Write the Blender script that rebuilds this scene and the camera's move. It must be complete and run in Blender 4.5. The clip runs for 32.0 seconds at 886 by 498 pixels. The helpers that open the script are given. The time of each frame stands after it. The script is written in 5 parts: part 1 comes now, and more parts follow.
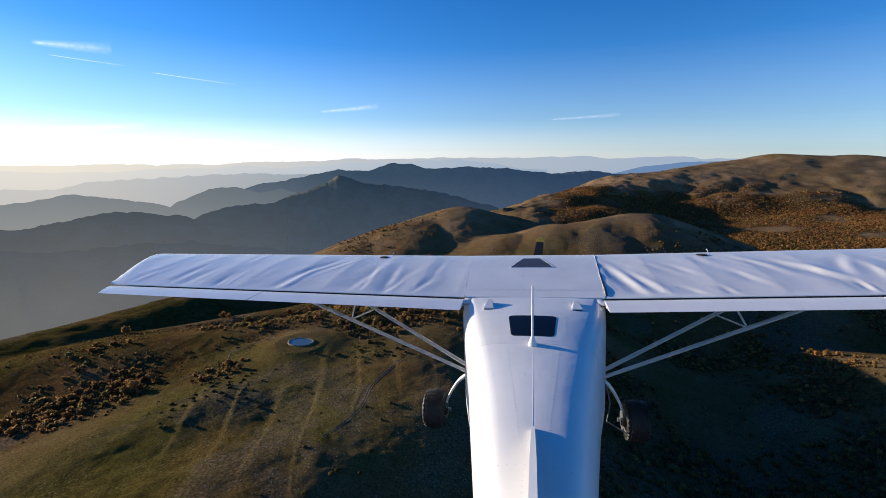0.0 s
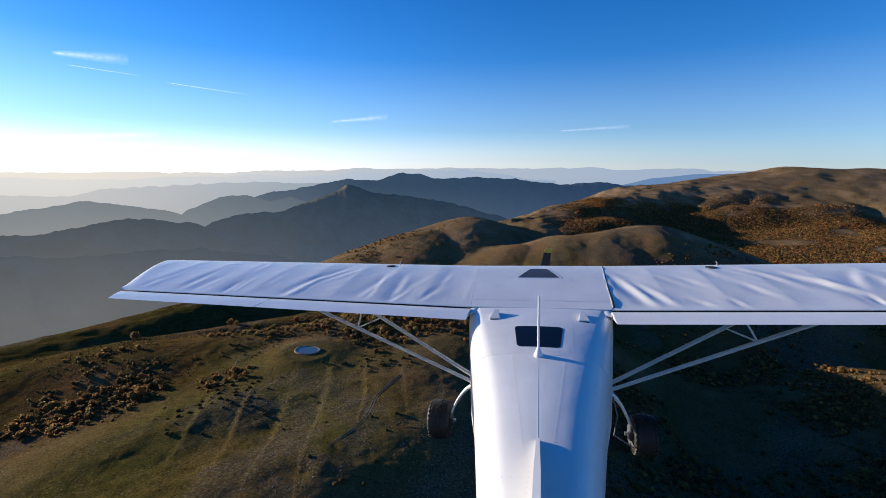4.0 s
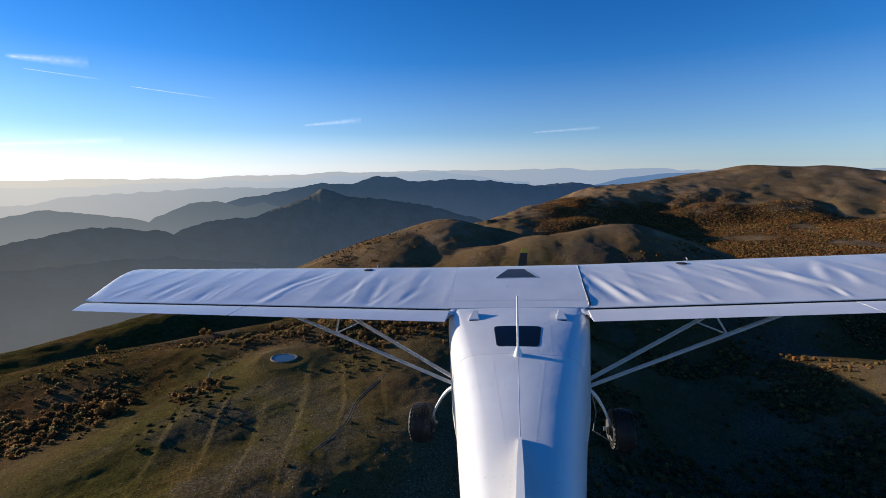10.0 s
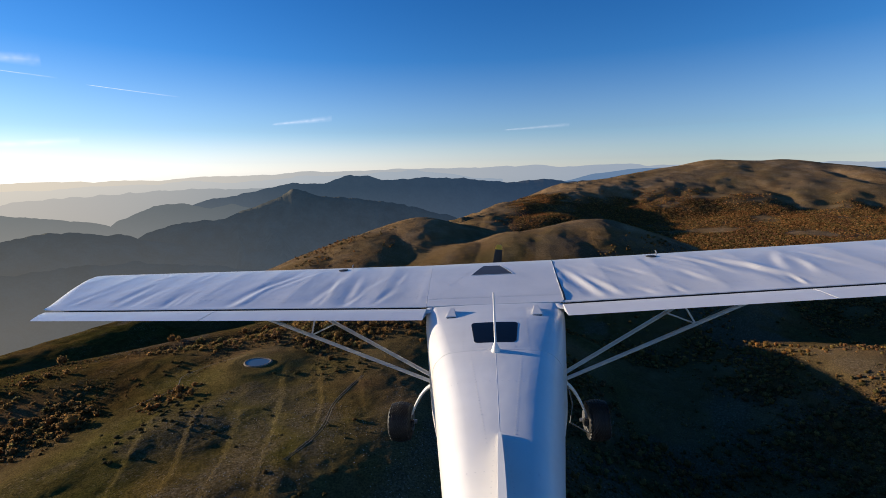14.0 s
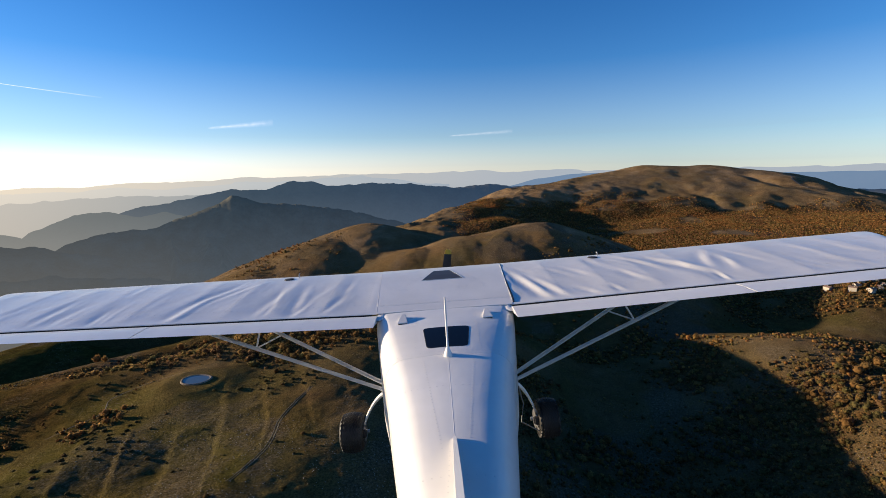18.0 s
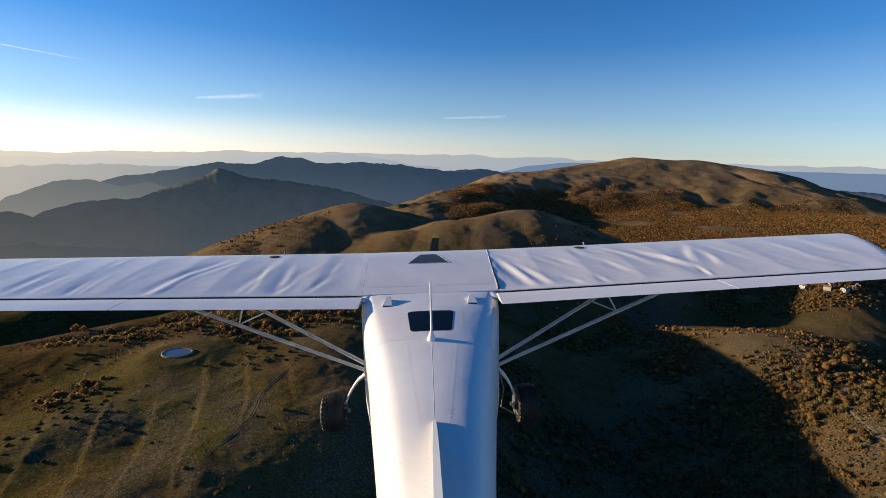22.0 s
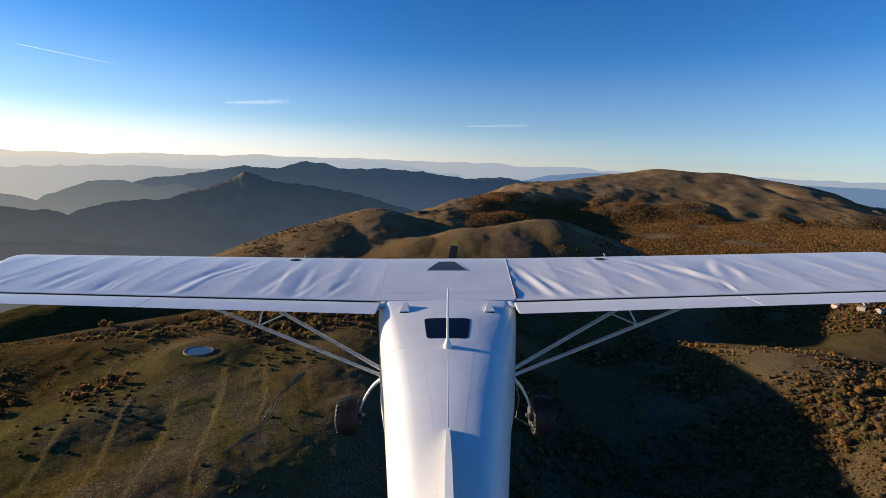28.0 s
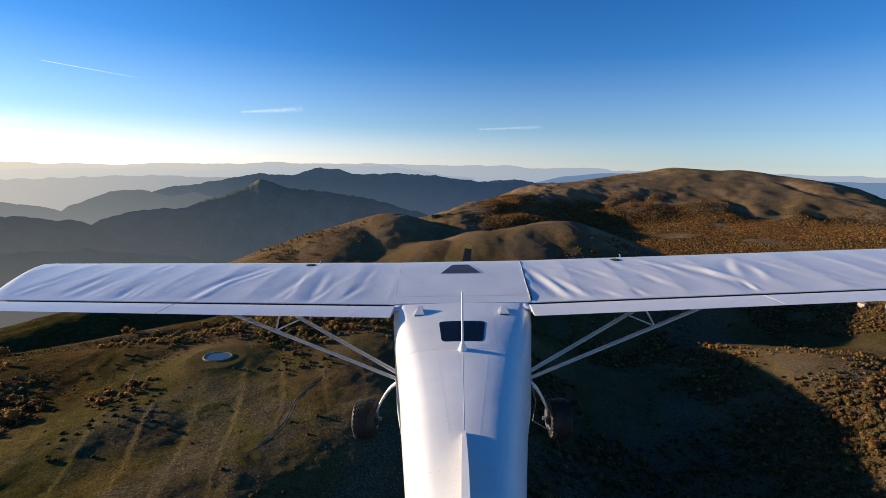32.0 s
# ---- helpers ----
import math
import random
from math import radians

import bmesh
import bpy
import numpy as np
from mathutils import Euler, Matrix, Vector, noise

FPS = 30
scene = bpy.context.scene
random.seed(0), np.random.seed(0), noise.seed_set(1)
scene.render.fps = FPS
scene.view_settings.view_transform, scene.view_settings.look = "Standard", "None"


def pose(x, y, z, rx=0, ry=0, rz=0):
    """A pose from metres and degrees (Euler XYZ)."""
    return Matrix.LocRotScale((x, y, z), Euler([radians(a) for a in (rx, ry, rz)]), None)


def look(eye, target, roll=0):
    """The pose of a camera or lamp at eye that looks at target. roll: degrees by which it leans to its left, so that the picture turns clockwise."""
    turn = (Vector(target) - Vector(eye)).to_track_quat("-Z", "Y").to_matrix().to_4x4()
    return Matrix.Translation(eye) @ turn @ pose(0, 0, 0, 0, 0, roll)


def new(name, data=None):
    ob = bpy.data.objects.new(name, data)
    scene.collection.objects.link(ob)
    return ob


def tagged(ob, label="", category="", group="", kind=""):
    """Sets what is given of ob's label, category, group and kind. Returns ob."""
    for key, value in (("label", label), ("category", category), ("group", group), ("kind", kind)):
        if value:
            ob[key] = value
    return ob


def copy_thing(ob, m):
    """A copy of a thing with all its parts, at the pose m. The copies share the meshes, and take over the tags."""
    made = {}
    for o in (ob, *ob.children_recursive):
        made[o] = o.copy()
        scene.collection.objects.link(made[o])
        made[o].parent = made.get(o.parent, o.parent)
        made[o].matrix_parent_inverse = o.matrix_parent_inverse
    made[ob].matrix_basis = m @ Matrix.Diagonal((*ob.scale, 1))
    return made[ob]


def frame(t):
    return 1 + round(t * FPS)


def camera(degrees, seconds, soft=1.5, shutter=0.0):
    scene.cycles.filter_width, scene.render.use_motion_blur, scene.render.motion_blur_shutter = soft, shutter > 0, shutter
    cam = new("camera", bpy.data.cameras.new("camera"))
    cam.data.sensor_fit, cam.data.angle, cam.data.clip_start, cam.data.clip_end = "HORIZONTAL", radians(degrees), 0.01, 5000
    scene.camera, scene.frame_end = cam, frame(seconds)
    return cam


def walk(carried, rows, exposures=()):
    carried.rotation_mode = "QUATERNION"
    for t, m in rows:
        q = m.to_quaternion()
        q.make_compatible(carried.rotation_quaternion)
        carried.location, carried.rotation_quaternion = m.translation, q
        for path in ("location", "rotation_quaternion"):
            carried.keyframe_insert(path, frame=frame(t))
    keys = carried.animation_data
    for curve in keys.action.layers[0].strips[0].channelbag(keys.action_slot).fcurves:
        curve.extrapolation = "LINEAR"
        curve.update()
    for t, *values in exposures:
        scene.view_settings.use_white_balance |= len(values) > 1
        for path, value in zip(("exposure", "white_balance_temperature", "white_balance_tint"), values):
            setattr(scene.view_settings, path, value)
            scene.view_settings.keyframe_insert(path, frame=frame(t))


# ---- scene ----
cam = camera(90.0, 32.0, soft=0.75)

# ---- the aeroplane's attitude, and the camera on its tail ----
EYE_Z = 130.0
PLANE = pose(0, 0, EYE_Z, -2.8, -3.0, 0)

# seconds, the camera's shake on its mount in metres, and its turn in degrees
ROWS = [
    (0, 0.006, -0.001, 0.000, 81.75, 2.30, 11.20), (0.5, 0.005, -0.000, -0.000, 82.20, 1.30, 11.70), 
    (1, 0.004, -0.001, -0.001, 82.83, 1.60, 11.85), (1.5, 0.005, -0.002, -0.000, 82.92, 1.45, 12.00), 
    (2, 0.009, -0.003, 0.001, 83.08, 1.60, 12.25), (2.5, 0.012, -0.004, -0.000, 83.17, 1.69, 12.45), 
    (3, 0.013, -0.004, -0.002, 83.22, 1.95, 12.51), (3.5, 0.014, -0.004, -0.003, 83.17, 1.88, 12.29), 
    (5.5, 0.013, -0.008, -0.005, 82.75, 1.60, 12.40), (6, 0.012, -0.008, -0.005, 83.26, 2.02, 12.25), 
    (6.5, 0.011, -0.008, -0.004, 84.25, 3.12, 11.63), (7, 0.010, -0.007, -0.004, 84.34, 3.07, 11.16), 
    (7.5, 0.010, -0.007, -0.004, 83.91, 2.50, 10.80), (8, 0.009, -0.006, -0.005, 83.68, 2.66, 10.59), 
    (8.5, 0.007, -0.005, -0.005, 83.63, 2.54, 10.13), (9, 0.007, -0.005, -0.005, 83.60, 2.61, 9.40), 
    (9.5, 0.007, -0.005, -0.005, 83.48, 2.96, 9.21), (10, 0.008, -0.005, -0.005, 83.25, 2.74, 9.14), 
    (10.5, 0.008, -0.004, -0.005, 83.00, 2.35, 8.57), (11, 0.007, -0.004, -0.004, 82.78, 2.60, 7.97), 
    (11.5, 0.006, -0.003, -0.003, 82.59, 2.43, 7.87), (12, 0.004, -0.002, -0.003, 82.44, 2.41, 7.73), 
    (12.5, 0.003, -0.002, -0.002, 82.49, 2.73, 7.00), (13, 0.002, -0.003, -0.003, 82.50, 3.10, 6.06), 
    (13.5, 0.002, -0.004, -0.003, 82.65, 3.48, 5.81), (14, 0.002, -0.004, -0.004, 82.82, 3.63, 5.76), 
    (14.5, 0.002, -0.005, -0.004, 83.02, 4.72, 5.11), (16.5, -0.008, -0.007, -0.005, 83.58, 5.97, 0.58), 
    (17, -0.008, -0.006, -0.005, 83.63, 5.43, -0.06), (17.5, -0.009, -0.005, -0.004, 83.44, 4.66, -0.62), 
    (18, -0.009, -0.003, -0.002, 83.05, 4.07, -1.01), (18.5, -0.010, 0.000, -0.001, 82.36, 3.68, -1.44), 
    (19, -0.009, 0.003, 0.002, 82.00, 3.87, -1.34), (19.5, -0.009, 0.005, 0.003, 81.75, 4.35, -1.02), 
    (20, -0.008, 0.006, 0.004, 81.53, 4.43, -1.06), (20.5, -0.008, 0.007, 0.004, 81.26, 4.05, -1.45), 
    (21, -0.008, 0.008, 0.005, 81.04, 3.53, -1.97), (21.5, -0.008, 0.008, 0.004, 80.84, 2.21, -2.13), 
    (22, -0.008, 0.009, 0.004, 80.84, 1.41, -2.25), (22.5, -0.008, 0.008, 0.004, 80.93, 1.34, -2.16), 
    (23, -0.008, 0.008, 0.004, 80.95, 1.35, -2.07), (23.5, -0.008, 0.008, 0.004, 81.02, 2.01, -2.04), 
    (24, -0.008, 0.008, 0.004, 81.16, 1.83, -1.93), (24.5, -0.008, 0.007, 0.004, 81.28, 1.77, -1.93), 
    (25, -0.008, 0.007, 0.004, 81.37, 1.75, -1.96), (25.5, -0.008, 0.006, 0.004, 81.38, 1.41, -1.97), 
    (27.5, -0.005, 0.004, 0.005, 81.75, 0.33, 0.02), (28, -0.005, 0.005, 0.005, 81.83, 0.24, 0.41), 
    (28.5, -0.005, 0.006, 0.004, 81.52, 1.43, 0.40), (29, -0.005, 0.007, 0.004, 81.25, 1.90, 1.07), 
    (29.5, -0.005, 0.007, 0.005, 81.30, 1.34, 2.11), (30, -0.004, 0.006, 0.005, 81.33, 1.11, 1.93), 
    (30.5, -0.003, 0.005, 0.005, 81.55, 0.63, 1.65), (31, -0.003, 0.003, 0.004, 81.95, 0.21, 2.19), 
    (31.5, -0.002, 0.000, 0.003, 82.26, 0.99, 2.15), (32, -0.002, -0.001, 0.003, 82.30, 1.38, 2.08), 
]
EXPOSURE = 1.42
EXPOSED = [(0, 0.02, 4760, 12), (6, -0.04, 4600, 12), (9, -0.22, 4600, 12), (13, -0.24, 4820, 12), (17, 0.08, 5250, 12), (21, -0.04, 5200, 12), (25, 0.0, 5350, 12), (29, -0.10, 4950, 12), (32, -0.04, 4980, 12)]
walk(cam, [(t, PLANE @ pose(x, y, z, rx, ry, rz)) for t, x, y, z, rx, ry, rz in ROWS], [(t, EXPOSURE + stops, kelvin, tint) for t, stops, kelvin, tint in EXPOSED])

# ---- sky and sun ----
SUN_AZ, SUN_EL = radians(-78.0), radians(7.2)
sun_way = Vector((math.sin(SUN_AZ) * math.cos(SUN_EL), math.cos(SUN_AZ) * math.cos(SUN_EL), math.sin(SUN_EL)))
world = bpy.data.worlds.new("world")
scene.world = world
world.use_nodes = True
wn = world.node_tree
sky = wn.nodes.new("ShaderNodeTexSky")
sky.sky_type = "NISHITA"
sky.sun_disc = False
sky.sun_elevation, sky.sun_rotation = SUN_EL, SUN_AZ
sky.altitude, sky.air_density, sky.dust_density, sky.ozone_density = 900, 1.0, 0.1, 2.5
rich = wn.nodes.new("ShaderNodeHueSaturation")
up = wn.nodes.new("ShaderNodeTexCoord")
height = wn.nodes.new("ShaderNodeSeparateXYZ")
wn.links.new(up.outputs["Generated"], height.inputs[0])
pale = wn.nodes.new("ShaderNodeMapRange")
for key, value in (("From Min", 0.02), ("From Max", 0.22), ("To Min", 0.62), ("To Max", 1.22)):
    pale.inputs[key].default_value = value
wn.links.new(height.outputs[2], pale.inputs[0])
wn.links.new(pale.outputs[0], rich.inputs["Saturation"])
bright = wn.nodes.new("ShaderNodeMapRange")
for key, value in (("From Min", 0.0), ("From Max", 0.35), ("To Min", 1.27), ("To Max", 1.16)):
    bright.inputs[key].default_value = value
wn.links.new(height.outputs[2], bright.inputs[0])
wn.links.new(bright.outputs[0], rich.inputs["Value"])
rich.inputs["Hue"].default_value = 0.511
wn.links.new(sky.outputs[0], rich.inputs["Color"])
# the bright aureole of the low sun in hazy air
near_sun = wn.nodes.new("ShaderNodeVectorMath")
near_sun.operation = "DOT_PRODUCT"
near_sun.inputs[1].default_value = sun_way
wn.links.new(up.outputs["Generated"], near_sun.inputs[0])
halo = wn.nodes.new("ShaderNodeValToRGB")
for el, (cosine, value) in zip([halo.color_ramp.elements[0], halo.color_ramp.elements[1]] + [halo.color_ramp.elements.new(0.5) for _ in range(4)],
                               ((0.88, 0.0), (1.0, 1.0), (0.95, 0.03), (0.978, 0.10), (0.990, 0.25), (0.996, 0.7))):
    el.position = (cosine - 0.8) / 0.2
    el.color = (value, value * 0.84, value * 0.62, 1)
spread = wn.nodes.new("ShaderNodeMapRange")
spread.inputs["From Min"].default_value, spread.inputs["From Max"].default_value = 0.8, 1.0
wn.links.new(near_sun.outputs["Value"], spread.inputs[0])
wn.links.new(spread.outputs[0], halo.inputs[0])
glow = wn.nodes.new("ShaderNodeVectorMath")
glow.operation = "MULTIPLY_ADD"
glow.inputs[1].default_value = (6.0, 6.0, 6.0)
wn.links.new(halo.outputs[0], glow.inputs[0])
# dusty air glows peach along the horizon, more so towards the sun
band = wn.nodes.new("ShaderNodeMapRange")
band.interpolation_type = "SMOOTHERSTEP"
for key, value in (("From Min", 0.0), ("From Max", 0.10), ("To Min", 1.0), ("To Max", 0.0)):
    band.inputs[key].default_value = value
wn.links.new(height.outputs[2], band.inputs[0])
toward = wn.nodes.new("ShaderNodeMapRange")
for key, value in (("From Min", -0.25), ("From Max", 0.9), ("To Min", 0.08), ("To Max", 1.0)):
    toward.inputs[key].default_value = value
wn.links.new(near_sun.outputs["Value"], toward.inputs[0])
dusty = wn.nodes.new("ShaderNodeMath")
dusty.operation = "MULTIPLY"
wn.links.new(band.outputs[0], dusty.inputs[0])
wn.links.new(toward.outputs[0], dusty.inputs[1])
peach = wn.nodes.new("ShaderNodeVectorMath")
peach.operation = "MULTIPLY_ADD"
peach.inputs[1].default_value = (3.5, 1.9, 1.05)
wn.links.new(dusty.outputs[0], peach.inputs[0])
wn.links.new(rich.outputs[0], peach.inputs[2])
wn.links.new(peach.outputs[0], glow.inputs[2])
wn.links.new(glow.outputs[0], wn.nodes["Background"].inputs[0])
wn.nodes["Background"].inputs[1].default_value = 0.051
sun = new("sun", bpy.data.lights.new("sun", "SUN"))
sun.data.energy, sun.data.angle, sun.data.color = 3.8, radians(0.6), (1.0, 0.71, 0.38)
sun.matrix_world = look(sun_way * 50, (0, 0, 0))


# ---- materials ----
def material(name, color, rough=0.6, metal=0.0):
    m = bpy.data.materials.new(name)
    m.use_nodes = True
    b = m.node_tree.nodes["Principled BSDF"]
    b.inputs["Base Color"].default_value = (*color, 1)
    b.inputs["Roughness"].default_value = rough
    b.inputs["Metallic"].default_value = metal
    return m


def node(m, kind, **values):
    n = m.node_tree.nodes.new(kind)
    for key, value in values.items():
        n.inputs[key].default_value = value
    return n


def link(m, a, b):
    m.node_tree.links.new(a, b)


def noise_of(m, scale, detail=4, rough=0.6, coords=None):
    n = node(m, "ShaderNodeTexNoise", Scale=scale, Detail=detail, Roughness=rough)
    if coords is None:
        coords = m.node_tree.nodes.new("ShaderNodeTexCoord").outputs["Object"]
    link(m, coords, n.inputs["Vector"])
    return n.outputs["Fac"]


def ramp(m, fac, *stops):
    r = m.node_tree.nodes.new("ShaderNodeValToRGB")
    e = r.color_ramp.elements
    while len(e) < len(stops):
        e.new(0.5)
    for el, (at, col) in zip(e, stops):
        el.position, el.color = at, (*col, 1)
    link(m, fac, r.inputs[0])
    return r.outputs[0]


def mixed(m, fac, a, b):
    n = m.node_tree.nodes.new("ShaderNodeMix")
    n.data_type = "RGBA"
    for socket, value in ((n.inputs[0], fac), (n.inputs[6], a), (n.inputs[7], b)):
        if isinstance(value, bpy.types.NodeSocket):
            link(m, value, socket)
        else:
            socket.default_value = value if isinstance(value, (int, float)) else (*value, 1)
    return n.outputs[2]


def bump(m, height, strength, distance):
    b = node(m, "ShaderNodeBump", Strength=strength, Distance=distance)
    link(m, height, b.inputs["Height"])
    link(m, b.outputs[0], m.node_tree.nodes["Principled BSDF"].inputs["Normal"])


def base(m):
    return m.node_tree.nodes["Principled BSDF"].inputs


def white_skin():
    m = material("white_painted_metal", (0.8, 0.8, 0.79), 0.36)
    link(m, ramp(m, noise_of(m, 2.2), (0.3, (0.70, 0.68, 0.64)), (0.7, (0.78, 0.76, 0.725))), base(m)["Base Color"])
    link(m, ramp(m, noise_of(m, 9.0, 5), (0.3, (0.28,) * 3), (0.75, (0.46,) * 3)), base(m)["Roughness"])
    base(m)["Coat Weight"].default_value = 0.25
    base(m)["Coat Roughness"].default_value = 0.22
    bump(m, noise_of(m, 5.0, 2), 0.25, 0.012)
    return m


WHITE = white_skin()
RIVET = material("dulled_rivet", (0.64, 0.63, 0.61), 0.4)
SEAM = material("grey_sealant", (0.32, 0.32, 0.32), 0.6)
DARK = material("black_gap", (0.02, 0.02, 0.022), 0.7)
RUBBER = material("tyre_rubber", (0.04, 0.038, 0.035), 0.6)
link(RUBBER, ramp(RUBBER, noise_of(RUBBER, 18.0, 5), (0.3, (0.010, 0.0097, 0.0095)), (0.7, (0.030, 0.027, 0.024))), base(RUBBER)["Base Color"])
base(RUBBER)["Specular IOR Level"].default_value = 0.4
ALLOY = material("cast_alloy", (0.45, 0.45, 0.46), 0.35, 0.9)
YELLOW = material("yellow_paint", (0.7, 0.45, 0.03), 0.5)
BLADE = material("black_blade", (0.03, 0.03, 0.03), 0.4)
HOSE = material("brake_hose", (0.12, 0.12, 0.12), 0.6)
GLASS = material("dark_tinted_glass", (0.006, 0.0065, 0.008), 0.12)
base(GLASS)["Specular IOR Level"].default_value = 0.18
SMOKED = material("smoked_skylight", (0.055, 0.05, 0.05), 0.4)
base(SMOKED)["Specular IOR Level"].default_value = 0.2


# ---- mesh tools ----
def part(name, bm, mat, parent, label="", smooth=None, kind=""):
    me = bpy.data.meshes.new(name)
    bm.to_mesh(me)
    bm.free()
    me.materials.append(mat)
    if smooth:
        me.shade_smooth()
        me.set_sharp_from_angle(angle=radians(smooth))
    ob = new(name, me)
    ob.parent = parent
    tagged(ob, label=label, kind=kind)
    return ob


def sheet(name, verts, faces, mat, parent=None, smooth=True):
    me = bpy.data.meshes.new(name)
    me.from_pydata(verts, [], faces)
    me.materials.append(mat)
    if smooth:
        me.shade_smooth()
    me.update()
    ob = new(name, me)
    ob.parent = parent
    return ob


def loft(rings, caps=True, closed=True):
    bm = bmesh.new()
    rows = [[bm.verts.new(p) for p in ring] for ring in rings]
    n = len(rows[0])
    for a, b in zip(rows, rows[1:]):
        for i in range(n if closed else n - 1):
            j = (i + 1) % n
            bm.faces.new((a[i], a[j], b[j], b[i]))
    if caps:
        bm.faces.new(rows[0][::-1])
        bm.faces.new(rows[-1])
    bmesh.ops.recalc_face_normals(bm, faces=bm.faces)
    return bm


def tube(points, radii, sides=10, flat=1.0):
    """A bar along points; flat squeezes its section in height."""
    pts = [Vector(p) for p in points]
    rings = []
    for i, p in enumerate(pts):
        d = (pts[min(i + 1, len(pts) - 1)] - pts[max(i - 1, 0)]).normalized()
        side = d.cross(Vector((0, 0, 1)))
        side = side.normalized() if side.length > 1e-4 else Vector((1, 0, 0))
        up = side.cross(d)
        r = radii[i] if isinstance(radii, (list, tuple)) else radii
        rings.append([p + side * (r * math.cos(k)) + up * (r * flat * math.sin(k))
                      for k in [2 * math.pi * q / sides for q in range(sides)]])
    return loft(rings)


def block(size, at=(0, 0, 0), turn=(0, 0, 0), edge=0.0):
    bm = bmesh.new()
    bmesh.ops.create_cube(bm, size=1, matrix=pose(*at, *turn) @ Matrix.Diagonal((*size, 1)))
    if edge:
        bmesh.ops.bevel(bm, geom=bm.edges[:], offset=edge, segments=2, affect="EDGES")
    return bm


def smooth_step(a, b, x):
    t = np.clip((x - a) / (b - a), 0, 1)
    return t * t * (3 - 2 * t)


# =====================================================================
# the aeroplane: x to the right wing, y to the nose, z up, origin at the camera mount
# =====================================================================
plane = new("light_aeroplane")
plane.matrix_world = PLANE
tagged(plane, "white high-wing light aeroplane with wrinkled metal skin, in flight", "aeroplane")

UPPER = [(3.53, -0.923), (3.66, -0.898), (3.82, -0.868), (4.0, -0.838), (4.18, -0.812), (4.35, -0.791), (4.5, -0.777), (4.62, -0.772),
         (4.72, -0.778), (4.79, -0.797), (4.835, -0.83), (4.85, -0.872)]
LOWER = [(4.835, -0.915), (4.76, -0.952), (4.6, -0.978), (4.35, -0.99), (4.05, -0.985), (3.75, -0.962), (3.53, -0.93)]


def wing_top(y):
    return float(np.interp(y, [p[0] for p in UPPER[:-1]], [p[1] for p in UPPER[:-1]]))


def dihedral(x, y):
    """How far the wing rises outwards; more at the trailing edge, as the tip is twisted down at the nose."""
    return max(0.0, abs(x) - 0.58) * float(np.interp(y, [3.236, 3.53, 4.72], [0.0315, 0.0265, 0.0155]))


def tip_x(y):
    """Half span at a place along the chord: the tip is raked and round at the front."""
    straight = 4.06 + (y - 3.53) * 0.56 + 0.036 * math.sin(math.pi * min(1.0, max(0.0, (y - 3.53) / 1.25)))
    return straight - 0.5 * max(0.0, y - 4.5) ** 2 - 22.0 * max(0.0, y - 4.62) ** 3


DENTS = random.Random(4)
DENT = [(DENTS.uniform(0.75, 3.9), DENTS.uniform(3.62, 4.45), radians(DENTS.uniform(85, 120) if side < 0 else DENTS.uniform(-85, -50)), DENTS.uniform(0.12, 0.3),
         DENTS.uniform(0.03, 0.06), DENTS.uniform(0.001, 0.003), side) for side in (-1, 1) for _ in range(22)]
# the deep creases: place along the span and chord, heading, half length, width, depth
LEFT_CREASE = [(2.27, 3.78, 105, 0.28, 0.06, 0.020), (2.17, 4.09, 118, 0.33, 0.06, 0.017), (2.00, 4.17, 119, 0.28, 0.05, 0.012), (2.94, 3.69, 87, 0.19, 0.045, 0.012),
               (3.45, 3.86, 92, 0.29, 0.06, 0.012), (3.92, 3.76, 93, 0.19, 0.06, 0.008), (1.55, 3.90, 99, 0.35, 0.06, 0.010), (1.24, 3.65, 110, 0.16, 0.04, 0.012), (0.95, 3.74, 114, 0.18, 0.04, 0.010)]
RIGHT_CREASE = [(0.75, 3.90, -73, 0.31, 0.06, 0.026), (0.92, 3.80, -66, 0.25, 0.05, 0.016), (1.28, 4.10, -58, 0.15, 0.05, 0.008), (2.22, 4.01, -58, 0.28, 0.07, 0.024), (2.38, 3.68, -89, 0.09, 0.03, 0.018),
                (1.90, 4.22, -63, 0.23, 0.06, 0.016), (1.69, 3.93, -68, 0.17, 0.05, 0.012), (2.48, 4.17, -112, 0.23, 0.07, 0.012), (2.62, 3.99, -103, 0.16, 0.06, 0.010), (1.23, 3.64, -50, 0.13, 0.04, 0.012), (1.47, 3.63, -63, 0.10, 0.035, 0.012)]
for side, creases in ((-1, LEFT_CREASE), (1, RIGHT_CREASE)):
    DENT += [(cx, cy, radians(turn), half, wide, deep * (0.38 if side < 0 else 0.5), side) for cx, cy, turn, half, wide, deep in creases]


